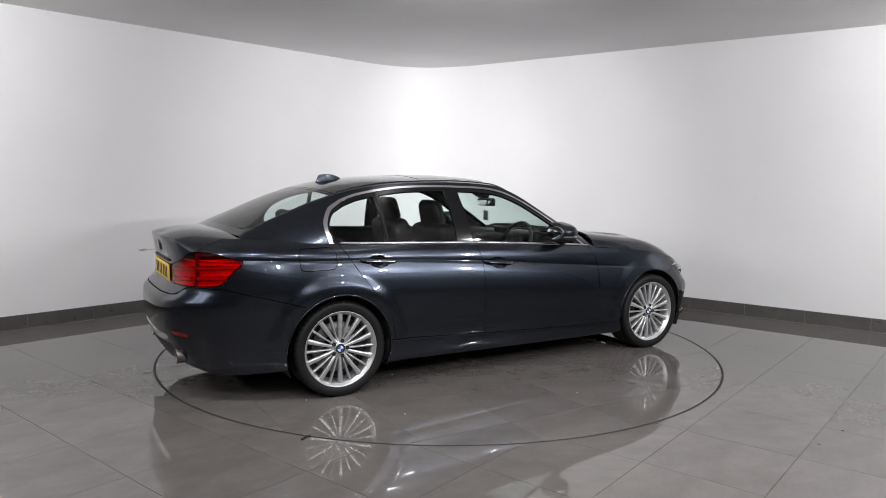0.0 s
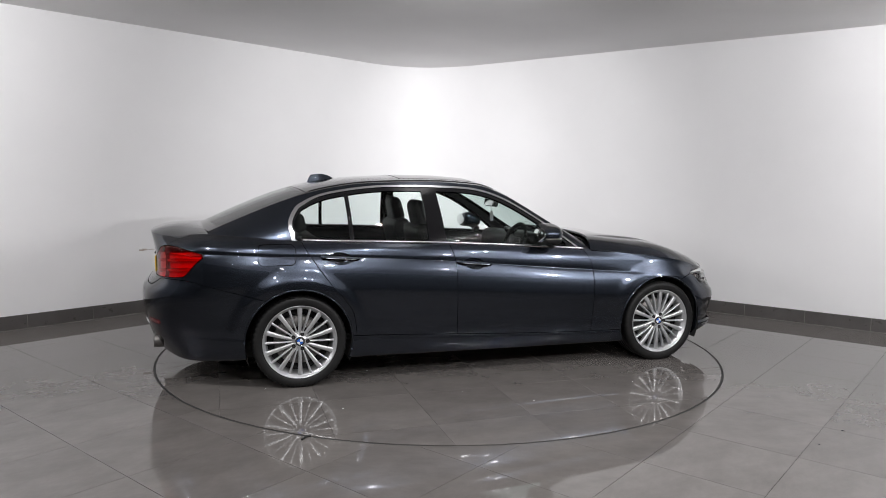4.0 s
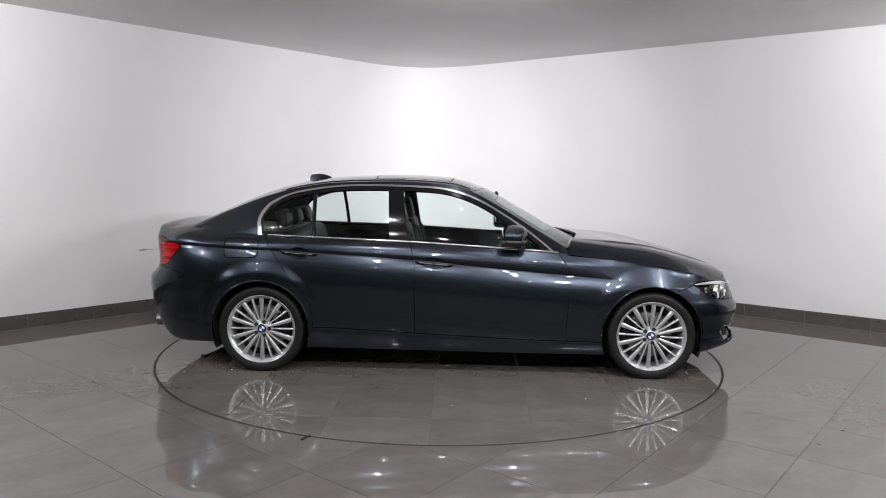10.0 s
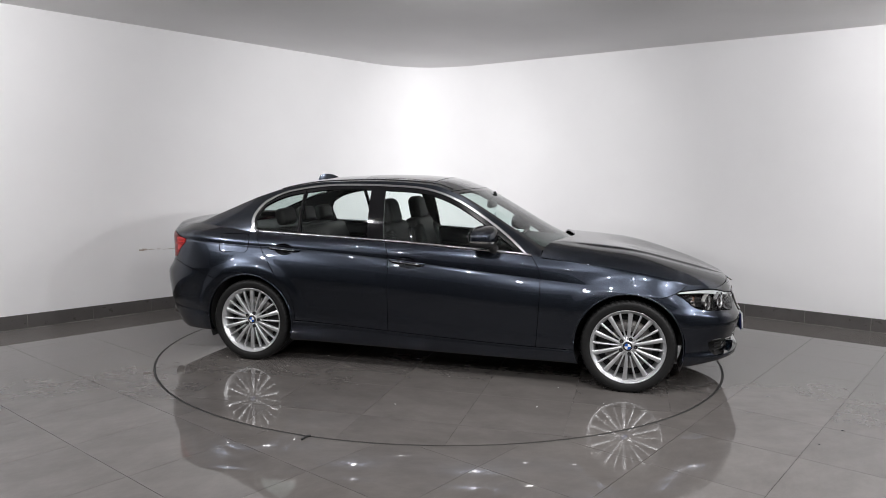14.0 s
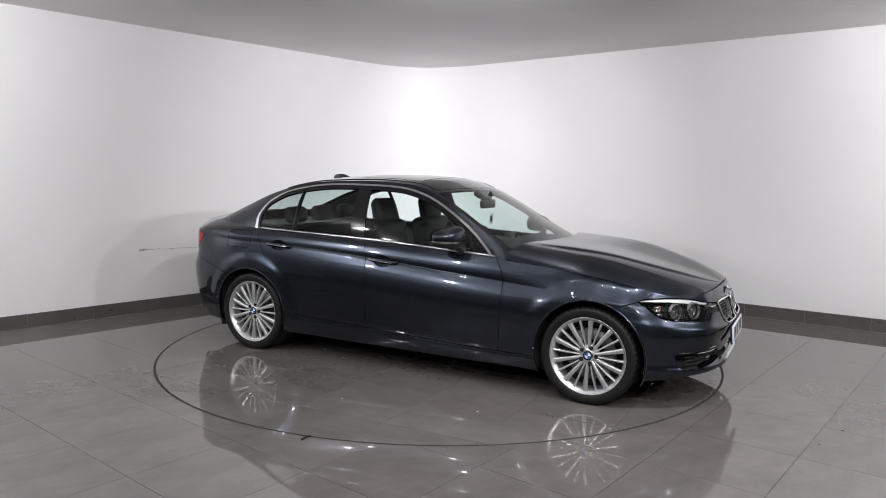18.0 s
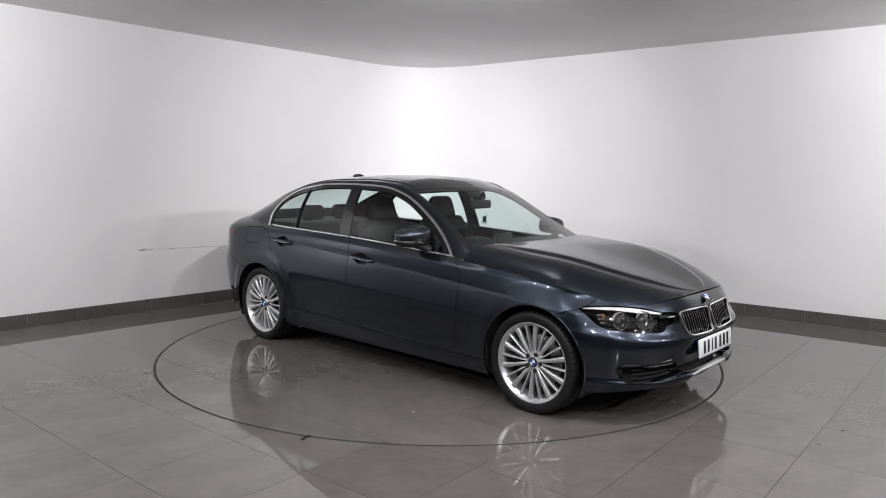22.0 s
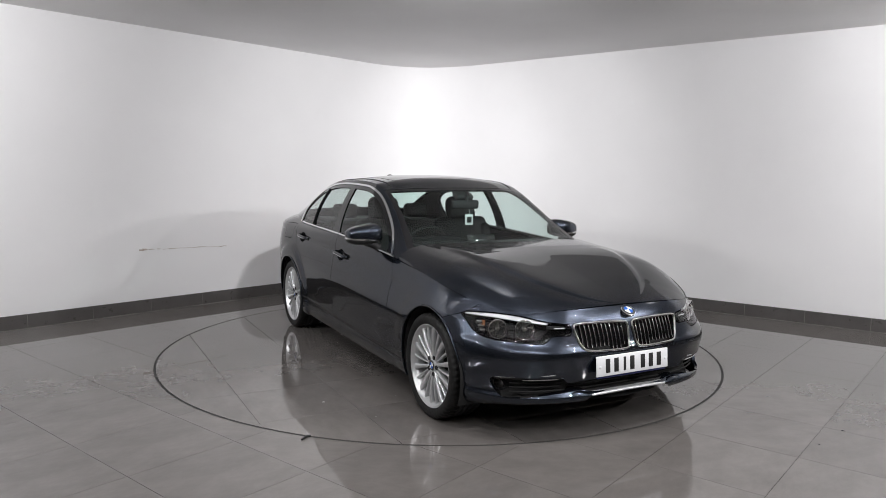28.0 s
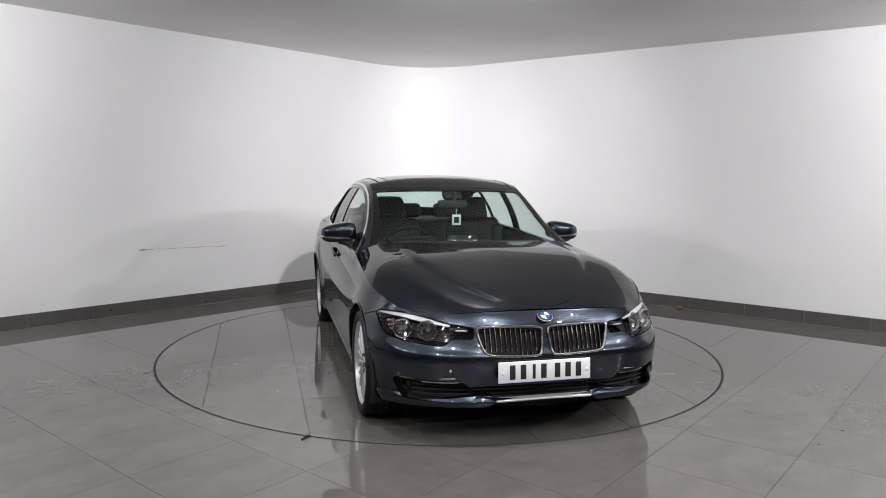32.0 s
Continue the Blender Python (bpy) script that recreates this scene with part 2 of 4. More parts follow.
def part(name, mesh, material, parent=None, label="", smooth=True):
    """One mesh object from vertices and faces (or a bmesh), under its thing or part."""
    data = bpy.data.meshes.new(name)
    if isinstance(mesh, bmesh.types.BMesh):
        mesh.to_mesh(data)
        mesh.free()
    elif isinstance(mesh, bpy.types.Mesh):
        data = mesh
    else:
        data.from_pydata([tuple(v) for v in mesh[0]], [], mesh[1])
    if not data.materials:
        data.materials.append(material)
    if smooth:
        data.polygons.foreach_set("use_smooth", [True] * len(data.polygons))
    data.update()
    ob = new(name, data)
    if parent:
        ob.parent = parent
    if label:
        ob["label"] = label
    return ob


def empty(name):
    ob = new(name)
    ob.empty_display_size = 0.2
    return ob


def box(cx, cy, cz, sx, sy, sz, bevel=0.0, segs=2):
    bm = bmesh.new()
    bmesh.ops.create_cube(bm, size=1, matrix=Matrix.Translation((cx, cy, cz)) @ Matrix.Diagonal((sx, sy, sz, 1)))
    if bevel:
        bmesh.ops.bevel(bm, geom=bm.edges[:], offset=bevel, segments=segs, profile=0.5, affect="EDGES")
    return np_of(bm)


def np_of(bm):
    bm.verts.index_update()
    V, F = np.array([tuple(v.co) for v in bm.verts]), [tuple(v.index for v in f.verts) for f in bm.faces]
    bm.free()
    return V, F


def moved(mesh, m):
    V, F = mesh
    M = np.array(m)
    return V @ M[:3, :3].T + M[:3, 3], F


def lathe(profile, n=64, axis="y", close=False):
    """Turn a profile of (radius, along) about an axis."""
    pr = np.array(profile, float)
    a = np.linspace(0, 2 * np.pi, n + 1)[:-1]
    r, h = pr[:, 0][:, None], np.repeat(pr[:, 1][:, None], n, 1)
    c, s = r * np.cos(a), r * np.sin(a)
    P = np.stack({"y": [c, h, s], "z": [c, s, h], "x": [h, c, s]}[axis], -1)
    k = len(pr)
    F = []
    for i in range(k if close else k - 1):
        for j in range(n):
            F.append((i * n + j, (i + 1) % k * n + j, (i + 1) % k * n + (j + 1) % n, i * n + (j + 1) % n))
    return P.reshape(-1, 3), F


def tube(path, radius, n=8, closed=False):
    """A round bar along a path."""
    P = np.array(path, float)
    T = np.gradient(P, axis=0) if not closed else np.roll(P, -1, 0) - np.roll(P, 1, 0)
    T /= np.linalg.norm(T, axis=1)[:, None]
    up = np.array([0.13, 0.21, 0.97])
    A = np.cross(T, up)
    A /= np.linalg.norm(A, axis=1)[:, None]
    B = np.cross(T, A)
    a = np.linspace(0, 2 * np.pi, n + 1)[:-1]
    R = np.broadcast_to(np.asarray(radius, float), (len(P),))
    V = P[:, None] + R[:, None, None] * (A[:, None] * np.cos(a)[None, :, None] + B[:, None] * np.sin(a)[None, :, None])
    F, k = [], len(P)
    for i in range(k if closed else k - 1):
        for j in range(n):
            F.append((i * n + j, i * n + (j + 1) % n, (i + 1) % k * n + (j + 1) % n, (i + 1) % k * n + j))
    if not closed:
        F += [tuple(range(n)), tuple(reversed(range((k - 1) * n, k * n)))]
    return V.reshape(-1, 3), F


# ---- the room ----
CORNER = np.array([-0.330, 4.176])
ALONG_L, ALONG_R = np.array([-0.681, -0.733]), np.array([0.794, -0.608])


def wall_line():
    """The inner foot of the two white walls and of the rounded corner between them."""
    r = 0.95
    a, b = CORNER + ALONG_L * r, CORNER + ALONG_R * r
    pts = [CORNER + ALONG_L * 11] + [CORNER + ALONG_L * k for k in (8, 6, 4, 2.5, 1.6)]
    for k in np.linspace(0, 1, 25):
        pts.append(a * (1 - k) ** 2 + CORNER * 2 * k * (1 - k) + b * k * k)
    return np.array(pts + [CORNER + ALONG_R * k for k in (1.6, 2.5, 4, 6, 8)] + [CORNER + ALONG_R * 11])


def extruded(line, z0, z1, thick):
    """A wall over a line on the floor (its room side is to the right of the line), with thickness."""
    d = np.gradient(line, axis=0)
    d /= np.linalg.norm(d, axis=1)[:, None]
    out = line + np.stack([-d[:, 1], d[:, 0]], 1) * thick
    ring = [(line, z0), (line, z1), (out, z1), (out, z0)]
    P = np.stack([np.concatenate([l, np.full((len(l), 1), z)], 1) for l, z in ring + ring[:1]], 1)
    V, F = sheet(P)
    n, m = P.shape[:2]
    return V, F + [tuple(range(m - 1)), tuple(reversed(range((n - 1) * m, (n - 1) * m + m - 1)))]


LINE = wall_line()
wall = part("wall_back", extruded(LINE, 0, CEIL + 0.05, 0.2), M_WALL)
tagged(wall, "white painted studio walls meeting in a rounded corner", "wall", kind="structure")
mod = wall.modifiers.new("edges", "EDGE_SPLIT")
mod.split_angle = radians(40)
# unseen walls added to close the room, kept dark for the car's reflections
REST = np.array([LINE[-1], (6.0, -9.0), (-6.0, -9.0), LINE[0]])
for k in range(3):
    w = part("wall_%d" % (k + 1), extruded(REST[k:k + 2], 0, CEIL + 0.05, 0.2), M_BACK, smooth=False)
    tagged(w, "plain dark grey wall, unseen, added to close the studio behind", "wall", kind="structure")
cb = bmesh.new()
bmesh.ops.create_cube(cb, size=1, matrix=Matrix.Translation((0.3, -2.4, CEIL + 0.10)) @ Matrix.Diagonal((20, 15, 0.2, 1)))
tagged(part("ceiling", cb, M_CEIL, smooth=False), "plain grey painted flat ceiling", "ceiling", kind="structure")

# floor: a slab at joint level with square polished tiles on it
RING = 2.243
TILE = 0.596
ANG = radians(50.5)
GRID = Matrix.Rotation(ANG, 3, "Z")
floor = part("floor", box(0.3, -2.4, -0.105, 20, 15, 0.2), M_GROUT, smooth=False)
tagged(floor, "polished grey porcelain tile floor with thin joints", "floor", kind="structure")


def tile_mesh(size):
    s, c = size / 2 - 0.0010, 0.0006
    V, F = [], []
    for k, z in ((s, -0.01), (s, -c), (s - c, 0.0)):
        V += [(-k, -k, z), (k, -k, z), (k, k, z), (-k, k, z)]
    for r in (0, 4):
        F += [(r + j, r + (j + 1) % 4, r + 4 + (j + 1) % 4, r + 4 + j) for j in range(4)]
    return np.array(V), F + [(8, 9, 10, 11)]


def circle(radius):
    return lambda V: np.hypot(V[:, 0], V[:, 1]) - radius


def fine(mesh, n=10):
    """The tile's top with a finer grid, for a smooth round cut."""
    s = np.abs(mesh[0]).max()
    k = np.linspace(-s, s, n)
    P = np.stack([*np.meshgrid(k, k, indexing="ij"), np.zeros((n, n))], -1)
    return sheet(P)


PLAIN = bpy.data.meshes.new("tile")
PLAIN.from_pydata([tuple(v) for v in tile_mesh(TILE)[0]], [], tile_mesh(TILE)[1])
PLAIN.materials.append(M_TILE)
NL, NR = np.array([-0.733, 0.681]), np.array([0.608, 0.794])
far = []
for i in range(-20, 21):
    for j in range(-20, 21):
        c = np.array(GRID @ Vector(((i + 0.5) * TILE - 0.02, (j + 0.5) * TILE + 0.035, 0)))[:2]
        r = np.hypot(*c)
        if abs(c[0]) > 9 or c[1] < -9 or c @ NL > 3.086 + 0.4 or c @ NR > 3.1145 + 0.4 or r < RING - 0.45:
            continue
        m = Matrix.Translation((c[0], c[1], 0)) @ GRID.to_4x4()
        if r < RING + 0.45:
            mesh = cut(moved(fine(tile_mesh(TILE), 24), m), circle(RING + 0.0088))[1]
            if len(mesh[0]):
                part("tile", flanged(mesh, 0.012), M_TILE, floor, smooth=False)
        elif r < 4.4 or (c[1] > -3 and r < 5.5):
            ob = new("tile", PLAIN)
            ob.parent, ob.matrix_basis = floor, m
        else:
            far.append(moved(tile_mesh(TILE), m))
tagged(part("tiles", merged(*far), M_TILE, floor, smooth=False), kind="stuff")

# skirting of dark tiles along the white walls
skirting = part("baseboard", extruded(LINE, 0.0, 0.128, -0.0135), M_JOINT, smooth=False)
tagged(skirting, "dark grey tile skirting with pale joints along the wall", "skirting", kind="structure")
seg = np.linalg.norm(np.diff(LINE, axis=0), axis=1)
run = np.concatenate([[0], np.cumsum(seg)])


def on_line(s):
    return np.stack([np.interp(s, run, LINE[:, 0]), np.interp(s, run, LINE[:, 1])], -1)


s0 = run[5] % 0.575
for k in range(int(run[-1] / 0.575) - 1):
    a = s0 + k * 0.575
    if not 3.0 < a < run[-1] - 3.0:
        continue
    l = on_line(np.linspace(a + 0.0018, a + 0.5732, 5))
    V, F = extruded(l, 0.004, 0.130, -0.016)
    part("skirting_tile", (V, F), M_SKIRT, skirting, smooth=False)

bead = on_line(np.linspace(3.0, run[-1] - 3.0, 160))
bead_n = np.gradient(bead, axis=0)
bead_n = np.stack([bead_n[:, 1], -bead_n[:, 0]], 1) / np.linalg.norm(bead_n, axis=1)[:, None]
bead = bead + bead_n * 0.0168
part("sealant", tube(np.concatenate([bead, np.full((160, 1), 0.002)], 1), 0.0016, 6), M_JOINT, skirting, "thin pale line of sealant")

# marks and litter
rnd = random.Random(4)
scuff = []
for k in range(46):
    f = k / 45
    if 0.12 < f < 0.30 and k % 3:
        continue
    c = np.array([-3.046, 1.255]) * (1 - f) + np.array([-2.389, 1.962]) * f - NL * 0.0045
    d = -ALONG_L * (0.010 + 0.012 * rnd.random())
    z, hh = 0.640 - 0.022 * f + 0.008 * rnd.random(), 0.0012 + 0.004 * rnd.random() ** 3 + (0.008 if k < 3 else 0)
    a, b = c - d, c + d
    n3 = NL * 0.006
    V = [(a[0], a[1], z - hh), (b[0], b[1], z - hh * 0.6), (b[0], b[1], z + hh * 0.6), (a[0], a[1], z + hh),
         (a[0] + n3[0], a[1] + n3[1], z - hh), (b[0] + n3[0], b[1] + n3[1], z - hh), (b[0] + n3[0], b[1] + n3[1], z + hh), (a[0] + n3[0], a[1] + n3[1], z + hh)]
    scuff.append((np.array(V), [(0, 1, 2, 3), (0, 4, 5, 1), (2, 6, 7, 3)]))
tagged(part("scuff", merged(*scuff), M_SCUFF, wall, "brown scratched scuff line in the white paint", smooth=False), kind="stuff")
leaf = np.array([[(0.045 * u, 0.016 * v * np.sin(np.pi * (0.08 + 0.84 * (u + 1) / 2)), 0.006 + 0.012 * abs(v) * (1 - 0.4 * u) + 0.004 * np.cos(3 * u)) for v in (-1, -0.5, 0, 0.5, 1)] for u in np.linspace(-1, 1, 9)])
tagged(part("dry_leaf", shell(moved(sheet(leaf), pose(2.66, 1.83, 0, 0, 0, -35)), 0.0015), M_LEAF), "small dry brown leaf on the floor by the skirting", "leaf")
for x, y, r in ((2.338, -1.949, 0.006), (2.090, -2.164, 0.005)):
    m = moved(box(0, 0, 0, r * 2.2, r * 1.5, r, r * 0.3), pose(x, y, r * 0.5, 0, 0, 30))
    tagged(part("grit", m, M_RING), "small dark speck of grit on the floor tiles", "grit")
tab = tube([(-0.705, -2.128, 0.004), (-0.724, -2.145, 0.006), (-0.740, -2.190, 0.005)], (0.007, 0.008, 0.006), 6)
tagged(part("seal_tab", tab, M_RING), "loose end of black rubber seal beside the turntable", "seal end")

# ---- turntable ----
turntable = empty("turntable")
tagged(turntable, "round tiled turntable flush with the floor, black edge gap", "turntable")
part("base", lathe([(0.001, -0.012), (RING - 0.010, -0.012), (RING - 0.010, -0.08), (0.001, -0.08)], 128, "z"), M_GROUT, turntable, smooth=False)
for i in range(-5, 5):
    for j in range(-5, 5):
        c = np.array([(i + 0.5) * 0.602 + 0.015, (j + 0.5) * 0.607 - 0.005])
        m = Matrix.Translation((c[0], c[1], 0))
        if np.hypot(abs(c[0]) + 0.31, abs(c[1]) + 0.31) < RING - 0.016:
            ob = new("tile", PLAIN)
            ob.parent, ob.matrix_basis = turntable, m @ Matrix.Diagonal((0.602 / TILE, 0.607 / TILE, 1, 1))
        else:
            mesh = cut(moved(fine(tile_mesh(0.603), 24), m), circle(RING - 0.0088))[0]
            if len(mesh[0]):
                part("tile", flanged(mesh, 0.012), M_TILE, turntable, smooth=False)
flecks = []
for k in range(16):
    a, r = rnd.uniform(0, 6.28), rnd.uniform(0.2, 1.9)
    c, l = (r * math.cos(a) - 0.2, -0.75 + 0.5 * math.sin(a) * r), rnd.uniform(0.004, 0.013)
    flecks.append(moved(box(0, 0, 0, l, l * 0.5, 0.002), pose(c[0], c[1], 0.001, 0, 0, rnd.uniform(0, 180))))
tagged(part("flecks", merged(*flecks), M_GLASSBIT, turntable, "tiny pale flecks lying on the tiles", smooth=False), kind="stuff")
ring = part("gap_seal", lathe([(RING - 0.0085, -0.02), (RING - 0.0075, -0.003), (RING + 0.0075, -0.003), (RING + 0.0085, -0.02)], 160, "z"), M_RING, None, smooth=False)
tagged(ring, "thin black rubber seal round the turntable in the floor", "floor seal", kind="structure")

# ---- the car: outer surfaces ----
# x forward, y to its left, z up; the origin lies on the ground midway between the axles
XF0, XR0 = 1.35, -1.35
nose = spl((0.10, 2.02), (0.20, 2.105), (0.245, 2.168), (0.262, 2.168), (0.29, 2.142), (0.40, 2.158), (0.485, 2.178), (0.507, 2.178), (0.530, 2.165), (0.58, 2.148), (0.66, 2.122), (0.71, 2.098), (0.76, 2.06))
tail = spl((0.15, -2.28), (0.22, -2.33), (0.32, -2.385), (0.45, -2.425), (0.58, -2.442), (0.635, -2.437), (0.69, -2.385), (0.725, -2.348), (0.77, -2.335), (0.86, -2.337), (0.89, -2.341), (0.95, -2.354), (1.02, -2.374))
z_top = spl((-2.40, 1.026), (-2.2, 1.010), (-1.95, 1.030), (-1.7, 1.018), (-1.374, 0.987), (-0.89, 0.972), (-0.32, 0.953), (0.33, 0.918),
            (0.68, 0.897), (0.80, 0.885), (1.2, 0.853), (1.5, 0.812), (1.68, 0.774), (1.83, 0.731), (1.96, 0.710), (2.05, 0.724), (2.1, 0.735))
z_line = spl((-2.4, 0.90), (-2.0, 0.905), (-1.65, 0.890), (-1.0, 0.866), (-0.32, 0.824), (0.33, 0.768), (0.79, 0.731), (1.14, 0.703), (1.6, 0.665), (2.1, 0.63))
z_sill = spl((-2.4, 0.40), (-1.7, 0.36), (-1.04, 0.335), (1.0, 0.262), (1.7, 0.30), (2.1, 0.32))
z_low = spl((-2.4, 0.245), (-2.2, 0.185), (-1.75, 0.205), (-1.0, 0.180), (1.0, 0.165), (1.7, 0.185), (2.0, 0.222), (2.1, 0.235))
half_w = spl((-2.4, 0.90), (-1.6, 0.905), (-1.0, 0.899), (0.0, 0.895), (0.9, 0.897), (1.4, 0.905), (2.1, 0.905))
inset = spl((-2.4, 0.17), (-1.95, 0.14), (-1.7, 0.085), (-1.374, 0.035), (-0.9, 0.012), (0.3, 0.0), (0.8, -0.006), (1.2, -0.020), (1.5, -0.024), (2.1, -0.010))
crease = spl((-2.25, 0.0), (-1.95, 1.0), (0.7, 1.0), (1.45, 0.0))
prof_low = spl((0, 0.940), (0.12, 0.962), (0.90, 0.979), (0.98, 0.975), (1.02, 0.983), (1.25, 0.988), (1.45, 0.996), (1.60, 1.0), (1.75, 0.992), (1.88, 0.978), (2.0, 0.957))
prof_up = spl((2.0, 0.957), (2.03, 0.9528), (2.15, 0.9522), (2.6, 0.939), (3.0, 0.905))
prof_soft = spl((0, 0.940), (0.12, 0.962), (0.90, 0.979), (0.98, 0.975), (1.02, 0.983), (1.25, 0.988), (1.5, 0.997), (1.65, 1.0), (1.82, 0.993), (2.0, 0.979), (2.5, 0.944), (3.0, 0.905))


front_round = spl((0.2, 3.1), (0.45, 3.15), (0.58, 2.8), (0.66, 2.75))
ridge_rise = spl((0.0, 0.0), (0.45, 0.0), (0.60, 0.006), (0.74, 0.018), (0.80, 0.036), (0.83, 0.055))
rear_round = spl((0.2, 3.0), (0.64, 3.05), (0.74, 3.4), (1.05, 3.6))


def side_point(s, h):
    """The right flank with both bumpers: s from the rear centre (0) to the front centre (1), h from the sill (0) up to the belt (3)."""
    s, h = np.broadcast_arrays(np.asarray(s, float), np.asarray(h, float))
    rear, front = np.clip((0.28 - s) / 0.28, 0, 1) * np.pi / 2, np.clip((s - 0.70) / 0.30, 0, 1) * np.pi / 2
    mid = XR0 + (XF0 - XR0) * np.clip((s - 0.28) / 0.42, 0, 1)
    er, ef = 2 / 2.9, 2 / 2.75
    ur, uf = np.sin(rear) ** er, np.sin(front) ** ef
    v = np.maximum(np.cos(rear), 0) ** er * np.maximum(np.cos(front), 0) ** ef
    xn = mid + uf * (2.10 - XF0) - ur * (2.40 + XR0)
    zs = [f(xn) for f in (z_low, z_sill, z_line, z_top)]
    z = np.where(h < 1, zs[0] + (zs[1] - zs[0]) * h, np.where(h < 2, zs[1] + (zs[2] - zs[1]) * (h - 1), zs[2] + (zs[3] - zs[2]) * (h - 2)))
    c = crease(xn)
    er, ef = 2 / rear_round(z), 2 / front_round(z)
    ur, uf = np.sin(rear) ** er, np.sin(front) ** ef
    v = np.maximum(np.cos(rear), 0) ** er * np.maximum(np.cos(front), 0) ** ef
    pr = np.where(h < 2, prof_low(h), prof_up(h)) * c + prof_soft(h) * (1 - c)
    y = (half_w(xn) * pr - inset(xn) * np.clip((h - 2.2) / 0.8, 0, 1) ** 2) * v
    lift = ridge_rise(y) * np.exp(-((z - 0.53) / 0.06) ** 2)
    x = mid + uf * (nose(z - lift) - XF0) + ur * (tail(z) - XR0)
    # flared wheel arches: an upright band round each opening that blends into the flank
    for cx, swell in ((1.405, 0.006), (-1.410, 0.015)):
        k = np.clip((0.500 - np.hypot(x - cx, z - 0.314)) / 0.088, 0, 1)
        y = y + swell * k * k * (3 - 2 * k) * v
    return np.stack([x, -y, z], -1)


S_ROW = np.concatenate([np.linspace(0, 0.28, 90)[:-1], np.linspace(0.28, 0.70, 190)[:-1], np.linspace(0.70, 1, 100)])
H_ROW = np.concatenate([np.linspace(0, 0.3, 8)[:-1], np.linspace(0.3, 1, 12)[:-1], np.linspace(1, 2, 34)[:-1], np.linspace(2, 2.03, 3)[:-1], np.linspace(2.03, 2.12, 3)[:-1], np.linspace(2.12, 3, 16)])
FLANK = sheet(side_point(S_ROW[:, None], H_ROW[None, :]))

# greenhouse: its side from the belt to the roof edge
z_edge = spl((-1.98, 1.045), (-1.7, 1.165), (-1.45, 1.262), (-1.16, 1.340), (-0.9, 1.375), (-0.45, 1.388), (-0.05, 1.366), (0.13, 1.310), (0.33, 1.205), (0.55, 1.072), (0.80, 0.925))
y_edge = spl((-1.98, 0.60), (-1.7, 0.575), (-1.3, 0.575), (-0.9, 0.590), (-0.4, 0.600), (0.1, 0.605), (0.4, 0.640), (0.80, 0.735))
z_mid = spl((-2.06, 1.055), (-1.80, 1.178), (-1.449, 1.317), (-1.17, 1.388), (-0.8, 1.427), (-0.43, 1.438), (-0.05, 1.420), (0.183, 1.353), (0.53, 1.170), (0.82, 1.010), (1.02, 0.930))
bend = spl((-1.98, -0.07), (-1.4, -0.05), (-0.6, 0.0), (-0.2, 0.0), (0.13, 0.06), (0.80, 0.20))


S_FINE = np.linspace(0.02, 0.98, 2000)
TOP_FINE = side_point(S_FINE, 3.0)


def belt_at(x):
    """The top row of the flank at a station."""
    s = np.interp(x, TOP_FINE[:, 0], S_FINE)
    return side_point(s, 3.0)


def glasshouse(xs, ts):
    x = np.asarray(xs)[:, None]
    b = belt_at(np.asarray(xs))[:, None]
    t = np.asarray(ts)[None, :]
    ye, ze = y_edge(x), z_edge(x)
    y = -b[..., 1] + (ye + b[..., 1]) * t + 0.030 * 4 * t * (1 - t) * np.clip((ze - b[..., 2]) / 0.3, 0, 1)
    z = b[..., 2] + (ze - b[..., 2]) * t
    return np.stack([np.broadcast_to(x, y.shape), -y, z], -1)


CABIN = sheet(glasshouse(np.linspace(-1.98, 0.80, 320), np.linspace(0, 1, 60)))


def top_patch(b0, b1, nb, na):
    xe = np.linspace(b0, b1, nb)[:, None]
    a = np.linspace(-1, 1, na)[None, :]
    xc = xe + bend(xe)
    x = xc + (xe - xc) * a ** 2
    ye = y_edge(xe)
    z = z_mid(xc) + (z_edge(xe) - z_mid(xc)) * np.abs(a) ** 2.3
    return np.stack([x, ye * a, np.broadcast_to(z, x.shape)], -1)


ROOF = sheet(top_patch(-1.98, 0.80, 230, 81))


def lid_patch(s_from, s_to, spine, nb, na, power, ridge=0.0, fuller=0.0):
    """A bonnet or boot lid, fanned from its spine to the top row of the flank."""
    s = np.linspace(s_from, s_to, nb)
    E = side_point(s, 3.0)
    k = np.linspace(0, 1, nb)
    C = np.stack([spine[0](k), np.zeros(nb), spine[1](k)], 1)
    C[-1] = E[-1] if s_to >= 1 else C[-1]
    a = np.linspace(-1, 1, na)[None, :]
    q = np.abs(a)
    x = C[:, 0:1] + (E[:, 0:1] - C[:, 0:1]) * q ** 1.6
    y = -E[:, 1:2] * a
    z = C[:, 2:3] + (E[:, 2:3] - C[:, 2:3]) * q ** (power + fuller * (1 - k[:, None]) ** 1.5)
    if ridge:
        g = 1 / (1 + np.exp((q - (0.70 - 0.22 * k[:, None])) * 80))
        z = z + ridge * (g - 0.5) * np.clip(np.minimum(k * 6, (1 - k) * 3.0), 0, 1)[:, None]
    return np.stack([x, y, z], -1)


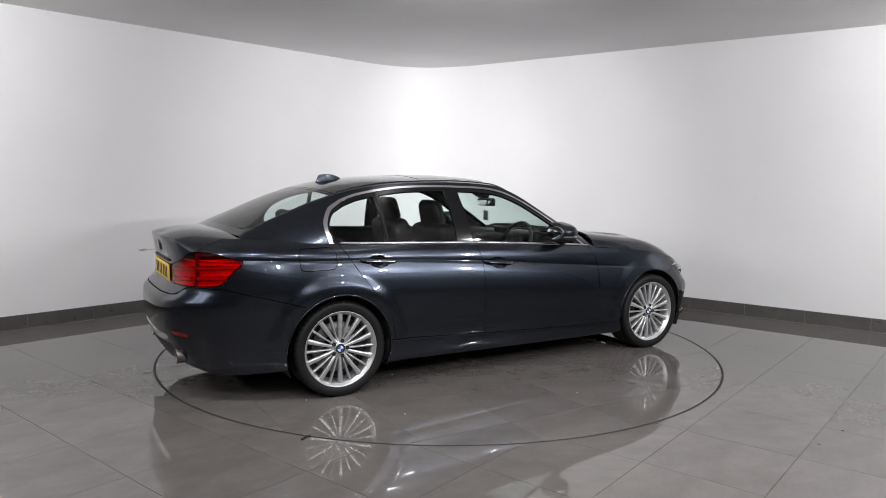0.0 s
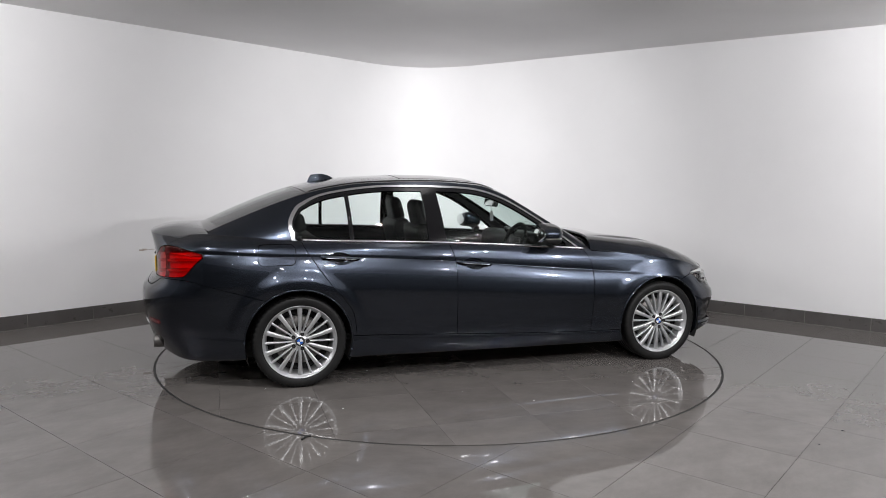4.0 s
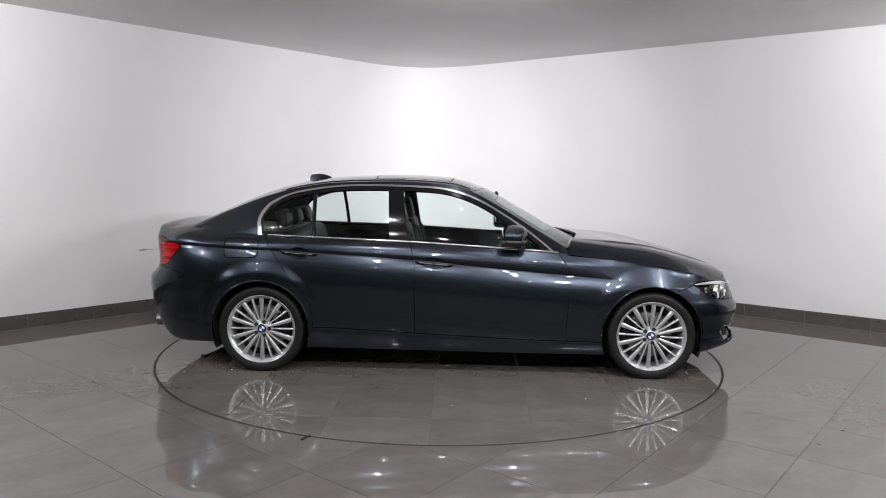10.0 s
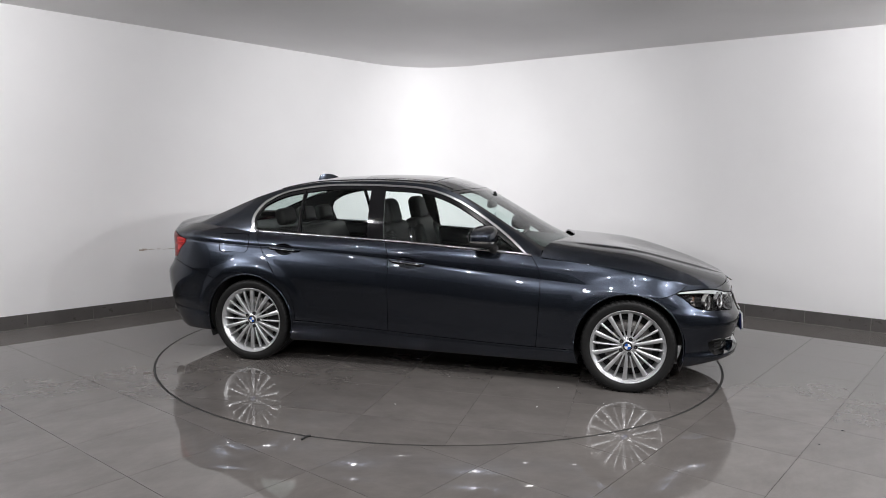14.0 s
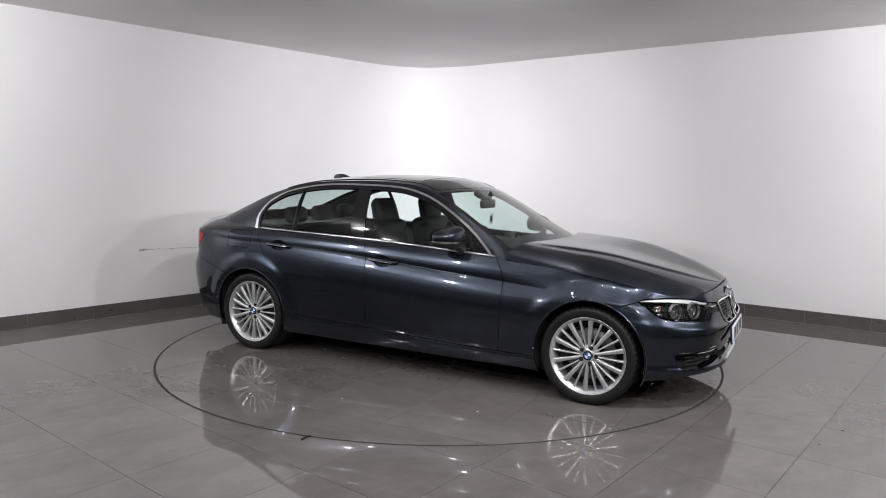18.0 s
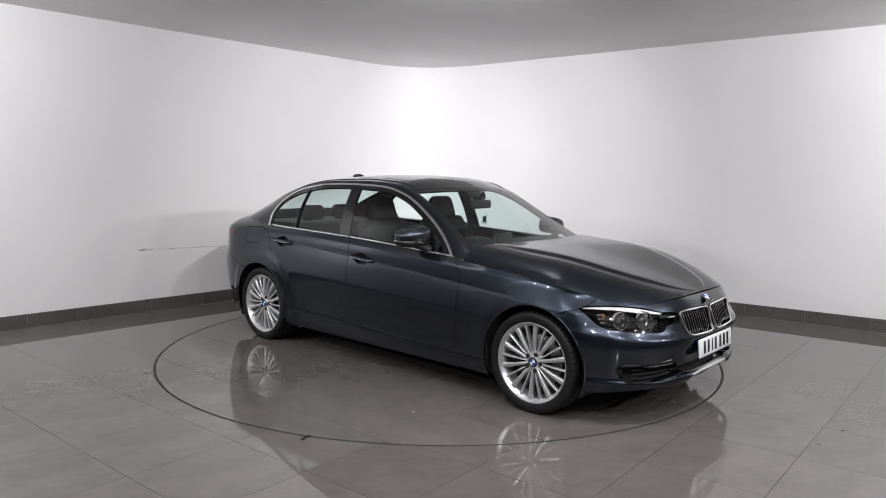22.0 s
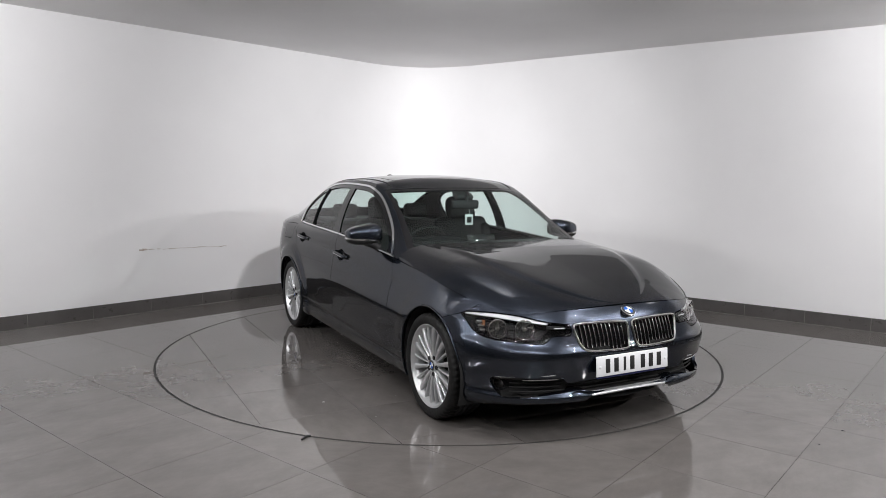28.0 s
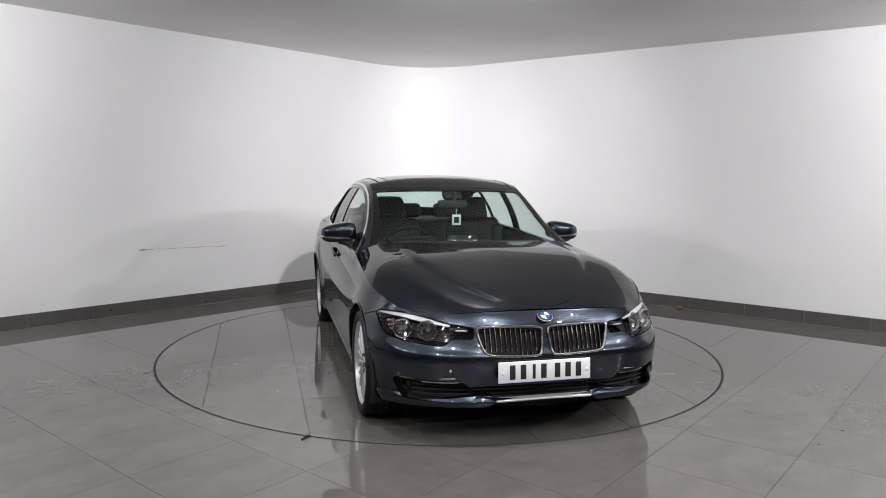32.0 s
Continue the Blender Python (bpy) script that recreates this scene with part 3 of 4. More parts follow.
s_hood = float(np.interp(0.80, TOP_FINE[:, 0], S_FINE))
HOOD = sheet(lid_patch(s_hood, 1.0, (spl((0, 0.965), (0.3, 1.30), (0.6, 1.72), (0.85, 2.0), (1.0, 2.082)),
                                     spl((0, 0.985), (0.3, 0.935), (0.6, 0.838), (0.85, 0.762), (1.0, 0.735))), 150, 161, 4.0, 0.014, 6.0))
s_deck = float(np.interp(-1.98, TOP_FINE[:, 0], S_FINE))
DECK = sheet(lid_patch(s_deck, 0.0, (spl((0, -2.03), (0.5, -2.20), (1.0, -2.368)), spl((0, 1.068), (0.35, 1.073), (0.7, 1.060), (1.0, 1.026))), 90, 71, 2.6)[::-1])


# ---- the car: panels cut from those surfaces ----
car = empty("car")
tagged(car, "dark blue-grey metallic saloon car standing on the turntable", "car")
GAP = 0.0022


def divide(mesh, f, gap=GAP):
    return cut(mesh, f, -gap)[0], cut(mesh, f, gap)[1]


def only(cond, f, other=1.0):
    """f where the condition holds, elsewhere outside."""
    return lambda V: np.where(cond(V), f(V), other)


def edge_only(mesh, depth):
    V, F = flanged(mesh, depth)
    return V, F[len(mesh[1]):]


def both(name, mesh, material, depth=0.014, label="", parents=(None, None)):
    """A panel and its mirror image on the other side of the car."""
    out = []
    for k, m in enumerate((mesh, mirrored(mesh))):
        out.append(part(name, flanged(m, depth) if depth else m, material, parents[k] or car, label))
    return out


ARCH = lambda V: np.minimum(np.hypot(V[:, 0] - 1.405, V[:, 2] - 0.314), np.hypot(V[:, 0] + 1.410, V[:, 2] - 0.314)) - 0.357
x_rear_door = spl((0.2, -1.020), (0.335, -1.023), (0.487, -1.043), (0.672, -1.178), (0.871, -1.318), (0.985, -1.382), (1.1, -1.40))
x_mid_door = spl((0.2, -0.288), (0.307, -0.290), (0.815, -0.299), (0.96, -0.340))
x_front_door = spl((0.2, 0.785), (0.273, 0.790), (0.687, 0.808), (0.789, 0.796), (0.89, 0.738))
seam_rear = spl((-2.5, 0.672), (-2.36, 0.680), (-2.27, 0.735), (-2.15, 0.738), (-2.0, 0.706), (-1.89, 0.678), (-1.657, 0.613), (-1.5, 0.57))
seam_front = spl((1.40, 0.57), (1.626, 0.657), (1.715, 0.690), (1.80, 0.76))
y_lid = spl((0.66, 0.40), (0.705, 0.50), (0.745, 0.600), (0.93, 0.622), (1.03, 0.600))

t_sel = TOP_FINE[TOP_FINE[:, 0] > 1.3]
z_shut = lambda V: np.where(np.abs(V[:, 1]) < 0.62, np.interp(np.abs(V[:, 1]), -t_sel[::-1, 1], t_sel[::-1, 2]), z_top(V[:, 0]))
flank = cut(FLANK, ARCH)[1]
flank = cut(flank, lambda V: np.where(V[:, 0] > 0.80, V[:, 2] - z_shut(V) + 0.0065, -1.0))[0]
inner_flank = cut(cut(flank, lambda V: V[:, 0] - 1.0)[0], lambda V: V[:, 0] + 1.85)[1]
rear_bumper, flank = divide(flank, only(lambda V: V[:, 0] < -1.405, lambda V: V[:, 2] - seam_rear(V[:, 0])))
front_bumper, flank = divide(flank, only(lambda V: V[:, 0] > 1.405, lambda V: np.where(V[:, 0] > 1.80, -1.0, V[:, 2] - seam_front(V[:, 0]))))
sill, flank = divide(flank, only(lambda V: np.abs(V[:, 0]) < 1.405, lambda V: V[:, 2] - z_sill(V[:, 0]) - 0.004), 0.003)
rear_door, flank = divide(flank, lambda V: np.maximum(x_rear_door(V[:, 2]) - V[:, 0], V[:, 0] - x_mid_door(V[:, 2])))
front_door, flank = divide(flank, lambda V: np.maximum(x_mid_door(V[:, 2]) - V[:, 0], V[:, 0] - x_front_door(V[:, 2])))
quarter, fender = cut(flank, lambda V: V[:, 0])
lid_face, quarter = divide(quarter, only(lambda V: V[:, 0] < -2.0, lambda V: np.abs(V[:, 1]) - y_lid(V[:, 2])))

TAIL_LAMP = smooth_loop([(-0.803, 0.892), (-0.777, 0.924), (-0.696, 0.951), (-0.590, 0.953), (-0.50, 0.905), (-0.38, 0.870), (-0.275, 0.845),
                         (-0.272, 0.79), (-0.300, 0.740), (-0.45, 0.738), (-0.62, 0.745), (-0.735, 0.757), (-0.768, 0.785), (-0.790, 0.840)], 5)
f_tail = only(lambda V: V[:, 0] < -1.88, polygon(TAIL_LAMP, (1, 2)))
lamp_outer, quarter = divide(quarter, f_tail)
lamp_inner, lid_face = divide(lid_face, f_tail)

FLAP = smooth_loop([(-1.668, 0.845), (-1.672, 0.90), (-1.664, 0.958), (-1.64, 0.968), (-1.55, 0.969), (-1.455, 0.969), (-1.432, 0.958),
                    (-1.426, 0.90), (-1.432, 0.845), (-1.455, 0.835), (-1.55, 0.834), (-1.648, 0.834)], 4)
flap, quarter_right = divide(quarter, polygon(FLAP))
part("rear_wing", flanged(quarter_right, 0.014), M_PAINT, car)
part("rear_wing", flanged(mirrored(quarter), 0.014), M_PAINT, car)
part("fuel_flap", flanged(flap, 0.01), M_PAINT, car, "rounded fuel filler flap")
both("front_wing", fender, M_PAINT)
both("sill", sill, M_PAINT)
f_cup = lambda hx, hz, k: (lambda V: np.hypot((V[:, 0] - hx) / 0.078, (V[:, 2] - hz - k * (V[:, 0] - hx)) / 0.042) - 1)
front_door = cut(front_door, f_cup(-0.158, 0.810, -0.085))[1]
rear_door = cut(rear_door, f_cup(-1.128, 0.870, -0.062))[1]
DOORS = {"front": both("front_door", front_door, M_PAINT), "rear": both("rear_door", rear_door, M_PAINT)}
lid = part("boot_lid", flanged(merged(lid_face, mirrored(lid_face)), 0.014), M_PAINT, car)

# boot lid top, its lip and the strips beside it
f_lid_top = lambda V: np.abs(V[:, 1]) - (0.600 - 0.02 * np.clip((V[:, 0] + 2.2) / 0.25, 0, 1))
lid_top, deck_side = divide(DECK, f_lid_top)
part("boot_lid_top", flanged(lid_top, 0.014), M_PAINT, lid)
for half in cut(deck_side, lambda V: V[:, 1]):
    part("rear_deck", flanged(half, 0.014), M_PAINT, car)

# bonnet
part("bonnet", flanged(HOOD, 0.014), M_PAINT, car)

# front bumper with its lamps, grilles and intakes
LAMP = smooth_loop([(-0.834, 0.684), (-0.830, 0.645), (-0.812, 0.592), (-0.758, 0.571), (-0.649, 0.561), (-0.570, 0.556), (-0.535, 0.561), (-0.512, 0.580), (-0.490, 0.592),
                    (-0.43, 0.594), (-0.391, 0.598), (-0.386, 0.645), (-0.43, 0.655), (-0.519, 0.668), (-0.60, 0.688), (-0.665, 0.699), (-0.735, 0.703), (-0.80, 0.698)], 5)
KIDNEY = smooth_loop([(-0.378, 0.640), (-0.366, 0.58), (-0.349, 0.535), (-0.315, 0.509), (-0.20, 0.502), (-0.055, 0.500), (-0.022, 0.522),
                      (-0.013, 0.58), (-0.010, 0.632), (-0.036, 0.655), (-0.20, 0.661), (-0.345, 0.659)], 5)
INTAKE = smooth_loop([(-0.772, 0.371), (-0.62, 0.373), (-0.455, 0.369), (-0.41, 0.340), (-0.33, 0.343), (-0.15, 0.346), (0.15, 0.346), (0.15, 0.276),
                      (-0.15, 0.277), (-0.262, 0.281), (-0.338, 0.294), (-0.432, 0.285), (-0.60, 0.272), (-0.715, 0.262), (-0.752, 0.290)], 5)
ahead = lambda V: V[:, 0] > 1.6
lens, front_bumper = divide(front_bumper, only(ahead, polygon(LAMP, (1, 2))))
kidney, front_bumper = divide(front_bumper, only(ahead, polygon(KIDNEY, (1, 2))), 0.0)
intake, front_bumper = divide(front_bumper, only(ahead, polygon(INTAKE, (1, 2))), 0.0)
chin, front_bumper = divide(front_bumper, only(ahead, lambda V: np.maximum(V[:, 2] - 0.262, np.abs(V[:, 1]) - 0.285 - 0.9 * (0.262 - V[:, 2]))), 0.0)
bumper = part("front_bumper", flanged(merged(front_bumper, mirrored(front_bumper)), 0.02), M_PAINT, car)
part("chin", flanged(offset(merged(chin, mirrored(chin)), -0.045), 0.02), M_DARK, bumper)
lip_y = np.linspace(-0.27, 0.27, 48)
def front_x(y, z):
    """Where the nose stands at a width and height."""
    e = float(front_round(z))
    return XF0 + (1 - min(abs(y) / 0.88, 1) ** e) ** (1 / e) * (float(nose(z)) - XF0)


lip = np.array([[(front_x(y, 0.26) + d, y, z - 0.004 * (y / 0.27) ** 2) for d, z in ((-0.030, 0.281), (-0.014, 0.278), (-0.003, 0.272), (0.001, 0.266), (-0.002, 0.261), (-0.02, 0.259))] for y in lip_y])
part("lip_insert", sheet(lip[:, ::-1]), M_BRUSHED, bumper, "brushed silver insert along the lower lip")
tusk_rise = spl((0, 0.45), (0.12, 0.85), (0.3, 1.0), (0.6, 0.55), (1.0, 0.0))
# raised ends of the lower lip on either side of the insert
for sgn in (1, -1):
    tusk = []
    for q in np.linspace(0, 1, 22):
        y = -0.268 - 0.27 * q
        rise = float(tusk_rise(q))
        top, low = 0.262 + 0.030 * rise, 0.236 + 0.024 * max(0, 1 - q * 5) ** 1.5
        x0 = front_x(y, 0.255) - 0.014 * q
        tusk.append([(x0 - 0.070, y * sgn, top + 0.004 * rise), (x0 - 0.030, y * sgn, top), (x0 - 0.008 + 0.004 * rise, y * sgn, top - 0.010), (x0 + 0.004 + 0.005 * rise, y * sgn, (top + low) / 2), (x0 + 0.003, y * sgn, low + 0.005), (x0 - 0.03, y * sgn, low)])
    P = np.array(tusk)
    part("lip_end", sheet(P if sgn == 1 else P[::-1]), M_PAINT, bumper)
part("intake_back", offset(merged(intake, mirrored(intake)), -0.075), M_DARK, bumper)
for k in range(3):
    z = 0.286 + 0.024 * k
    row = [side_point(s, 0.5) for s in np.linspace(0.86, 1.0, 20)]
    pts = [(p[0] - 0.062, p[1], z) for p in row] + [(p[0] - 0.062, -p[1], z) for p in reversed(row[:-1])]
    part("intake_bar", tube(pts, 0.005, 6), M_DARK, bumper)


f_kidney = polygon(KIDNEY, (1, 2))
well = cut(kidney, f_kidney, -0.004)[0]
inset_loop = np.array([(1 - 0.007 / 0.08) * (p - np.array([-0.19, 0.58])) * np.array([0.955 / 0.9125, 1.0]) + np.array([-0.19, 0.58]) for p in KIDNEY])
frame_piece = tube([(front_x(y, z) + 0.002, y, z) for y, z in inset_loop], 0.0075, 10, True)
for m_frame, m_well, sgn in ((frame_piece, well, 1), (mirrored(frame_piece), mirrored(well), -1)):
    grille = part("grille_frame", m_frame, M_CHROME, car, "chrome kidney-shaped grille surround")
    part("grille_back", offset(m_well, -0.055), M_DARK, grille)
    for k in range(11):
        y = -0.052 - k * 0.0275
        zs = np.linspace(0.655, 0.505, 9)
        pts = []
        for z in zs:
            if f_kidney(np.array([[0, y, z]]))[0] < -0.005:
                pts.append((front_x(y, z) - 0.004 - 0.010 * abs((z - 0.58) / 0.08) ** 2, y * sgn, z))
        part("slat", tube(pts, 0.0026, 6), M_CHROME, grille)
        back = [(x - 0.02, yy, z) for x, yy, z in pts]
        blade = np.array([[p, q] for p, q in zip(pts, back)])
        part("blade", shell(sheet(blade), 0.004), M_BLACKGLOSS, grille)

# headlights: dark housing, two round reflectors, a silver brow, amber corner, clear cover
f_lamp = polygon(LAMP, (1, 2))
brow_f = lambda V: V[:, 2] - (0.705 + (np.abs(V[:, 1]) - 0.735) * 0.055 - np.clip(0.735 - np.abs(V[:, 1]), 0, 1) * 0.115) + 0.012 + 0.034 * np.clip(np.abs(V[:, 1]) - 0.50, 0, 1)
lens_low, brow = cut(lens, lambda V: np.maximum(brow_f(V), -1) + np.where(np.abs(V[:, 1]) < 0.50, -1, 0))
for sgn in (1, -1):
    side = (lambda m: m) if sgn == 1 else mirrored
    housing = part("headlight", side(offset(lens, -0.075)), M_BLACKGLOSS, car, "clear headlight with twin round reflectors")
    part("housing_wall", side(edge_only(offset(lens, -0.004), 0.075)), M_BLACKGLOSS, housing)
    part("lens", side(offset(lens, -0.001)), M_LENS, housing, "clear glossy lens cover")
    part("brow", side(shell(offset(brow, -0.008), 0.008)), M_BROW, housing, "silver brow strip")
    bezel = cut(cut(lens, f_lamp, -0.030)[0], lambda V: np.abs(V[:, 1]) - 0.50)[1]
    part("bezel", side(shell(offset(bezel, -0.058), 0.004)), M_PLASTIC, housing)
    for lx, ly, lz, r in ((1.888, -0.715, 0.620, 0.052), (1.975, -0.600, 0.622, 0.054)):
        at = Matrix.Translation((lx, ly, lz)) @ Matrix.Rotation(radians(-28), 4, "Z")
        rim_ = part("reflector", side(moved(lathe([(r, 0.0), (r * 1.01, 0.024), (r * 0.97, 0.028), (r * 0.92, 0.022), (r * 0.90, 0.010)], 40, "x"), at)), M_CHROME, housing)
        # a bowl of upright flutes, each with a bend of its own
        bowl = []
        for row in np.linspace(0.9, 0.12, 7):
            bowl.append([(0.010 - 0.040 * (1 - row ** 2) - (0.005 if k % 2 else 0.0) * row, r * row * math.cos(k * math.pi / 10), r * row * math.sin(k * math.pi / 10)) for k in range(21)])
        part("bowl", side(moved(sheet(np.array(bowl)), at)), M_CHROME, rim_, smooth=False)
        part("bulb_shield", side(moved(lathe([(r * 0.24, -0.028), (r * 0.24, 0.002), (r * 0.17, 0.009), (0.001, 0.010)], 24, "x"), at)), M_DISC, rim_)
    # small facets of the outer corner
    for a_, b_ in ((0.645, 0.0), (0.622, 0.012), (0.600, 0.026)):
        part("corner_facet", side(moved(box(0, 0, 0, 0.008, 0.034, 0.019, 0.003), Matrix.Translation((1.800 + b_ * 0.6, -0.776 + b_ * 0.4, a_)) @ Matrix.Rotation(radians(-48), 4, "Z") @ Matrix.Rotation(radians(-12), 4, "Y"))), M_CHROME, housing)
    part("slot_trim", side(moved(box(0, 0, 0, 0.006, 0.060, 0.006, 0.002), Matrix.Translation((2.088, -0.450, 0.634)) @ Matrix.Rotation(radians(-16), 4, "Z"))), M_BROW, housing)
    part("indicator", side(moved(box(0, 0, 0, 0.012, 0.020, 0.034, 0.005), Matrix.Translation((1.812, -0.758, 0.640)) @ Matrix.Rotation(radians(-50), 4, "Z"))), M_AMBER, housing, "amber corner reflector")
    part("inner_trim", side(moved(box(0, 0, 0, 0.012, 0.10, 0.022, 0.005), Matrix.Translation((2.055, -0.455, 0.632)) @ Matrix.Rotation(radians(-16), 4, "Z"))), M_PLASTIC, housing)
    # fog lamp and the chrome bar over it
    fog = part("fog_lamp", side(moved(lathe([(0.044, -0.01), (0.046, 0.012), (0.040, 0.016), (0.034, 0.004), (0.001, -0.004)], 28, "x"), Matrix.Translation((1.890, -0.688, 0.322)) @ Matrix.Rotation(radians(-32), 4, "Z"))), M_BLACKGLOSS, bumper)
    part("fog_lens", side(moved(lathe([(0.036, 0.0), (0.030, 0.008), (0.001, 0.012)], 28, "x"), Matrix.Translation((1.892, -0.688, 0.322)) @ Matrix.Rotation(radians(-32), 4, "Z"))), M_DISC, bumper)
    on_nose = lambda y, z, d=0.0: (front_x(y, z) + d, y * sgn, z)
    bar = [on_nose(y, 0.373 + 0.016 * q, -0.002) for q, y in zip(np.linspace(0, 1, 24), np.linspace(-0.772, -0.485, 24))]
    part("fog_bar", tube(bar, np.linspace(0.0042, 0.0055, 24), 8), M_BRUSHED, bumper, "chrome bar over the fog lamp")
    hook = [on_nose(y, z, -0.004) for y, z in ((-0.485, 0.389), (-0.468, 0.385), (-0.455, 0.376), (-0.457, 0.367), (-0.48, 0.363), (-0.54, 0.362), (-0.60, 0.361), (-0.645, 0.362))]
    part("fog_bar_hook", tube(hook, 0.0045, 8), M_CHROME, bumper)
    blade = np.array([[on_nose(y, 0.373 + 0.016 * q - 0.004, -0.006), on_nose(y, 0.360 + 0.006 * q, -0.012)] for q, y in zip(np.linspace(0, 1, 24), np.linspace(-0.76, -0.465, 24))])
    part("fog_bar_panel", sheet(blade if sgn == 1 else blade[::-1]), M_BLACKGLOSS, bumper)

# rear bumper, lamps and boot lid furniture
SILVER = smooth_loop([(-0.40, 0.402), (-0.34, 0.378), (-0.15, 0.362), (0.15, 0.362), (0.15, 0.402), (-0.15, 0.404), (-0.30, 0.412)], 5)
behind = lambda V: V[:, 0] < -1.9
insert, rear_bumper = divide(rear_bumper, only(behind, polygon(SILVER, (1, 2))), 0.0)
REFLEX = smooth_loop([(-0.60, 0.448), (-0.53, 0.455), (-0.46, 0.456), (-0.462, 0.430), (-0.53, 0.426), (-0.595, 0.424)], 4)
reflex, rear_bumper = divide(rear_bumper, only(behind, polygon(REFLEX, (1, 2))))
valance, rear_bumper = divide(rear_bumper, only(behind, lambda V: np.maximum(V[:, 2] - 0.360, np.abs(V[:, 1]) - 0.40)), 0.001)
rbumper = part("rear_bumper", flanged(merged(rear_bumper, mirrored(rear_bumper)), 0.02), M_PAINT, car)
part("valance", flanged(merged(valance, mirrored(valance)), 0.012), M_PLASTIC, rbumper, "black plastic lower valance")
part("silver_insert", flanged(offset(merged(insert, mirrored(insert)), 0.004), 0.012), M_SATIN, rbumper, "satin silver insert strip")
both("reflector", offset(reflex, 0.001), M_REDDARK, 0.01, "red bumper reflector", (rbumper, rbumper))
slant = lambda V: V[:, 2] - 0.10 * (np.abs(V[:, 1]) - 0.55)
for mesh, owner in ((lamp_outer, car), (lamp_inner, lid)):
    for m in (mesh, mirrored(mesh)):
        body_ = part("tail_lamp", flanged(offset(m, -0.034), 0.02), M_REDDARK, owner, "red tail lamp")
        part("lamp_rim", edge_only(m, 0.036), M_REDDARK, body_)
        part("lamp_cover", offset(m, -0.0005), M_REDGLASS, body_, "clear red lamp cover")
        for z0, z1, deep, tone in ((0.70, 0.772, -0.022, M_LAMPBACK), (0.775, 0.792, -0.008, M_RED), (0.795, 0.838, -0.024, M_LAMPBACK), (0.841, 0.856, -0.008, M_RED), (0.859, 0.900, -0.024, M_LAMPBACK), (0.903, 0.97, -0.030, M_DARK)):
            strip = cut(cut(m, slant, z1)[0], slant, z0)[1]
            if owner is car:
                strip = cut(strip, lambda V: np.abs(V[:, 1]) - 0.630)[1] if tone is M_DARK else strip
            if len(strip[0]):
                part("reflector_step", flanged(offset(strip, deep), 0.014), tone, body_)
for sgn in (1, -1):
    tip = lathe([(0.040, 0.14), (0.041, 0.0), (0.042, -0.012), (0.041, -0.02), (0.038, -0.018), (0.036, 0.0), (0.034, 0.12), (0.001, 0.12)], 32, "x")
    tip = (tip[0] * np.array([1, 1.15, 1.1]), tip[1])
    part("exhaust_tip", moved(tip, pose(-2.330, -0.45 * sgn, 0.282)), M_DISC, car, "round dark chrome exhaust tailpipe")


def number_plate(name, width, height, m, face, owner, sign):
    plate = part(name, moved(box(0, 0, 0, 0.008, width, height, 0.003), m), face, owner, "number plate with plain dark bars")
    for k, y in enumerate((-0.182, -0.122, -0.062, -0.008, 0.070, 0.130, 0.190)):
        part("bar", moved(box(0.0045 * sign, y * sign, 0, 0.003, 0.016 if k == 2 else 0.031, 0.076, 0.001), m), M_INK, plate)
    for y in (-0.235, 0.24):
        part("screw", moved(moved(lathe([(0.001, 0.003), (0.006, 0.003), (0.008, 0.0), (0.008, -0.002)], 12, "x"), pose(0.0045 * sign, y * sign, -0.004)), m), face, plate)
    return plate


front_plate = number_plate("front_number_plate", 0.520, 0.111, pose(2.194, -0.018, 0.427, 0, -4), M_WHITE, car, 1)
part("plate_holder", moved(box(0, 0, 0, 0.012, 0.50, 0.116, 0.004), pose(2.185, -0.018, 0.416, 0, -4)), M_NAVY, front_plate, "dark blue strip under the plate")
number_plate("rear_number_plate", 0.520, 0.111, pose(-2.3405, 0, 0.790, 0, -1), M_YELLOW, lid, -1)
part("plate_lamp_bar", moved(box(0, 0, 0, 0.02, 0.52, 0.012, 0.005), pose(-2.337, 0, 0.870)), M_PLASTIC, lid)


def roundel_mesh(r):
    """A round badge: chrome rim, dark ring, four quarters in blue and white."""
    V, F = lathe([(r, -0.004), (r, 0.002), (r * 0.94, 0.004), (r * 0.90, 0.003), (r * 0.60, 0.004), (r * 0.57, 0.0045), (0.0005, 0.006)], 48, "x")
    data = bpy.data.meshes.new("badge")
    data.from_pydata([tuple(v) for v in V], [], F)
    for m in (M_CHROME, M_INK, M_BLUE, M_WHITE):
        data.materials.append(m)
    idx = []
    for f in F:
        c = V[list(f)].mean(0)
        rr = np.hypot(c[1], c[2])
        idx.append(0 if rr > r * 0.88 else 1 if rr > r * 0.6 else 2 + int((c[1] > 0) == (c[2] > 0)))
    data.polygons.foreach_set("material_index", idx)
    return data


def badge(m, r, owner):
    ob = new("badge", roundel_mesh(r))
    ob.parent, ob.matrix_basis = owner, m
    ob["label"] = "round blue and white enamel badge"
    return ob


badge(pose(2.112, 0.008, 0.702, 0, -58), 0.044, car)
badge(pose(-2.358, 0, 0.950, 0, -16) @ pose(0, 0, 0, 0, 0, 180), 0.037, lid)
for k in range(4):
    part("letter_bar", moved(box(0, 0, 0, 0.004, 0.022, 0.028, 0.001), pose(-2.346 + 0.006 * k, -0.20 - 0.030 * k, 0.905, 0, 0, 10 + 2 * k)), M_CHROME, lid)

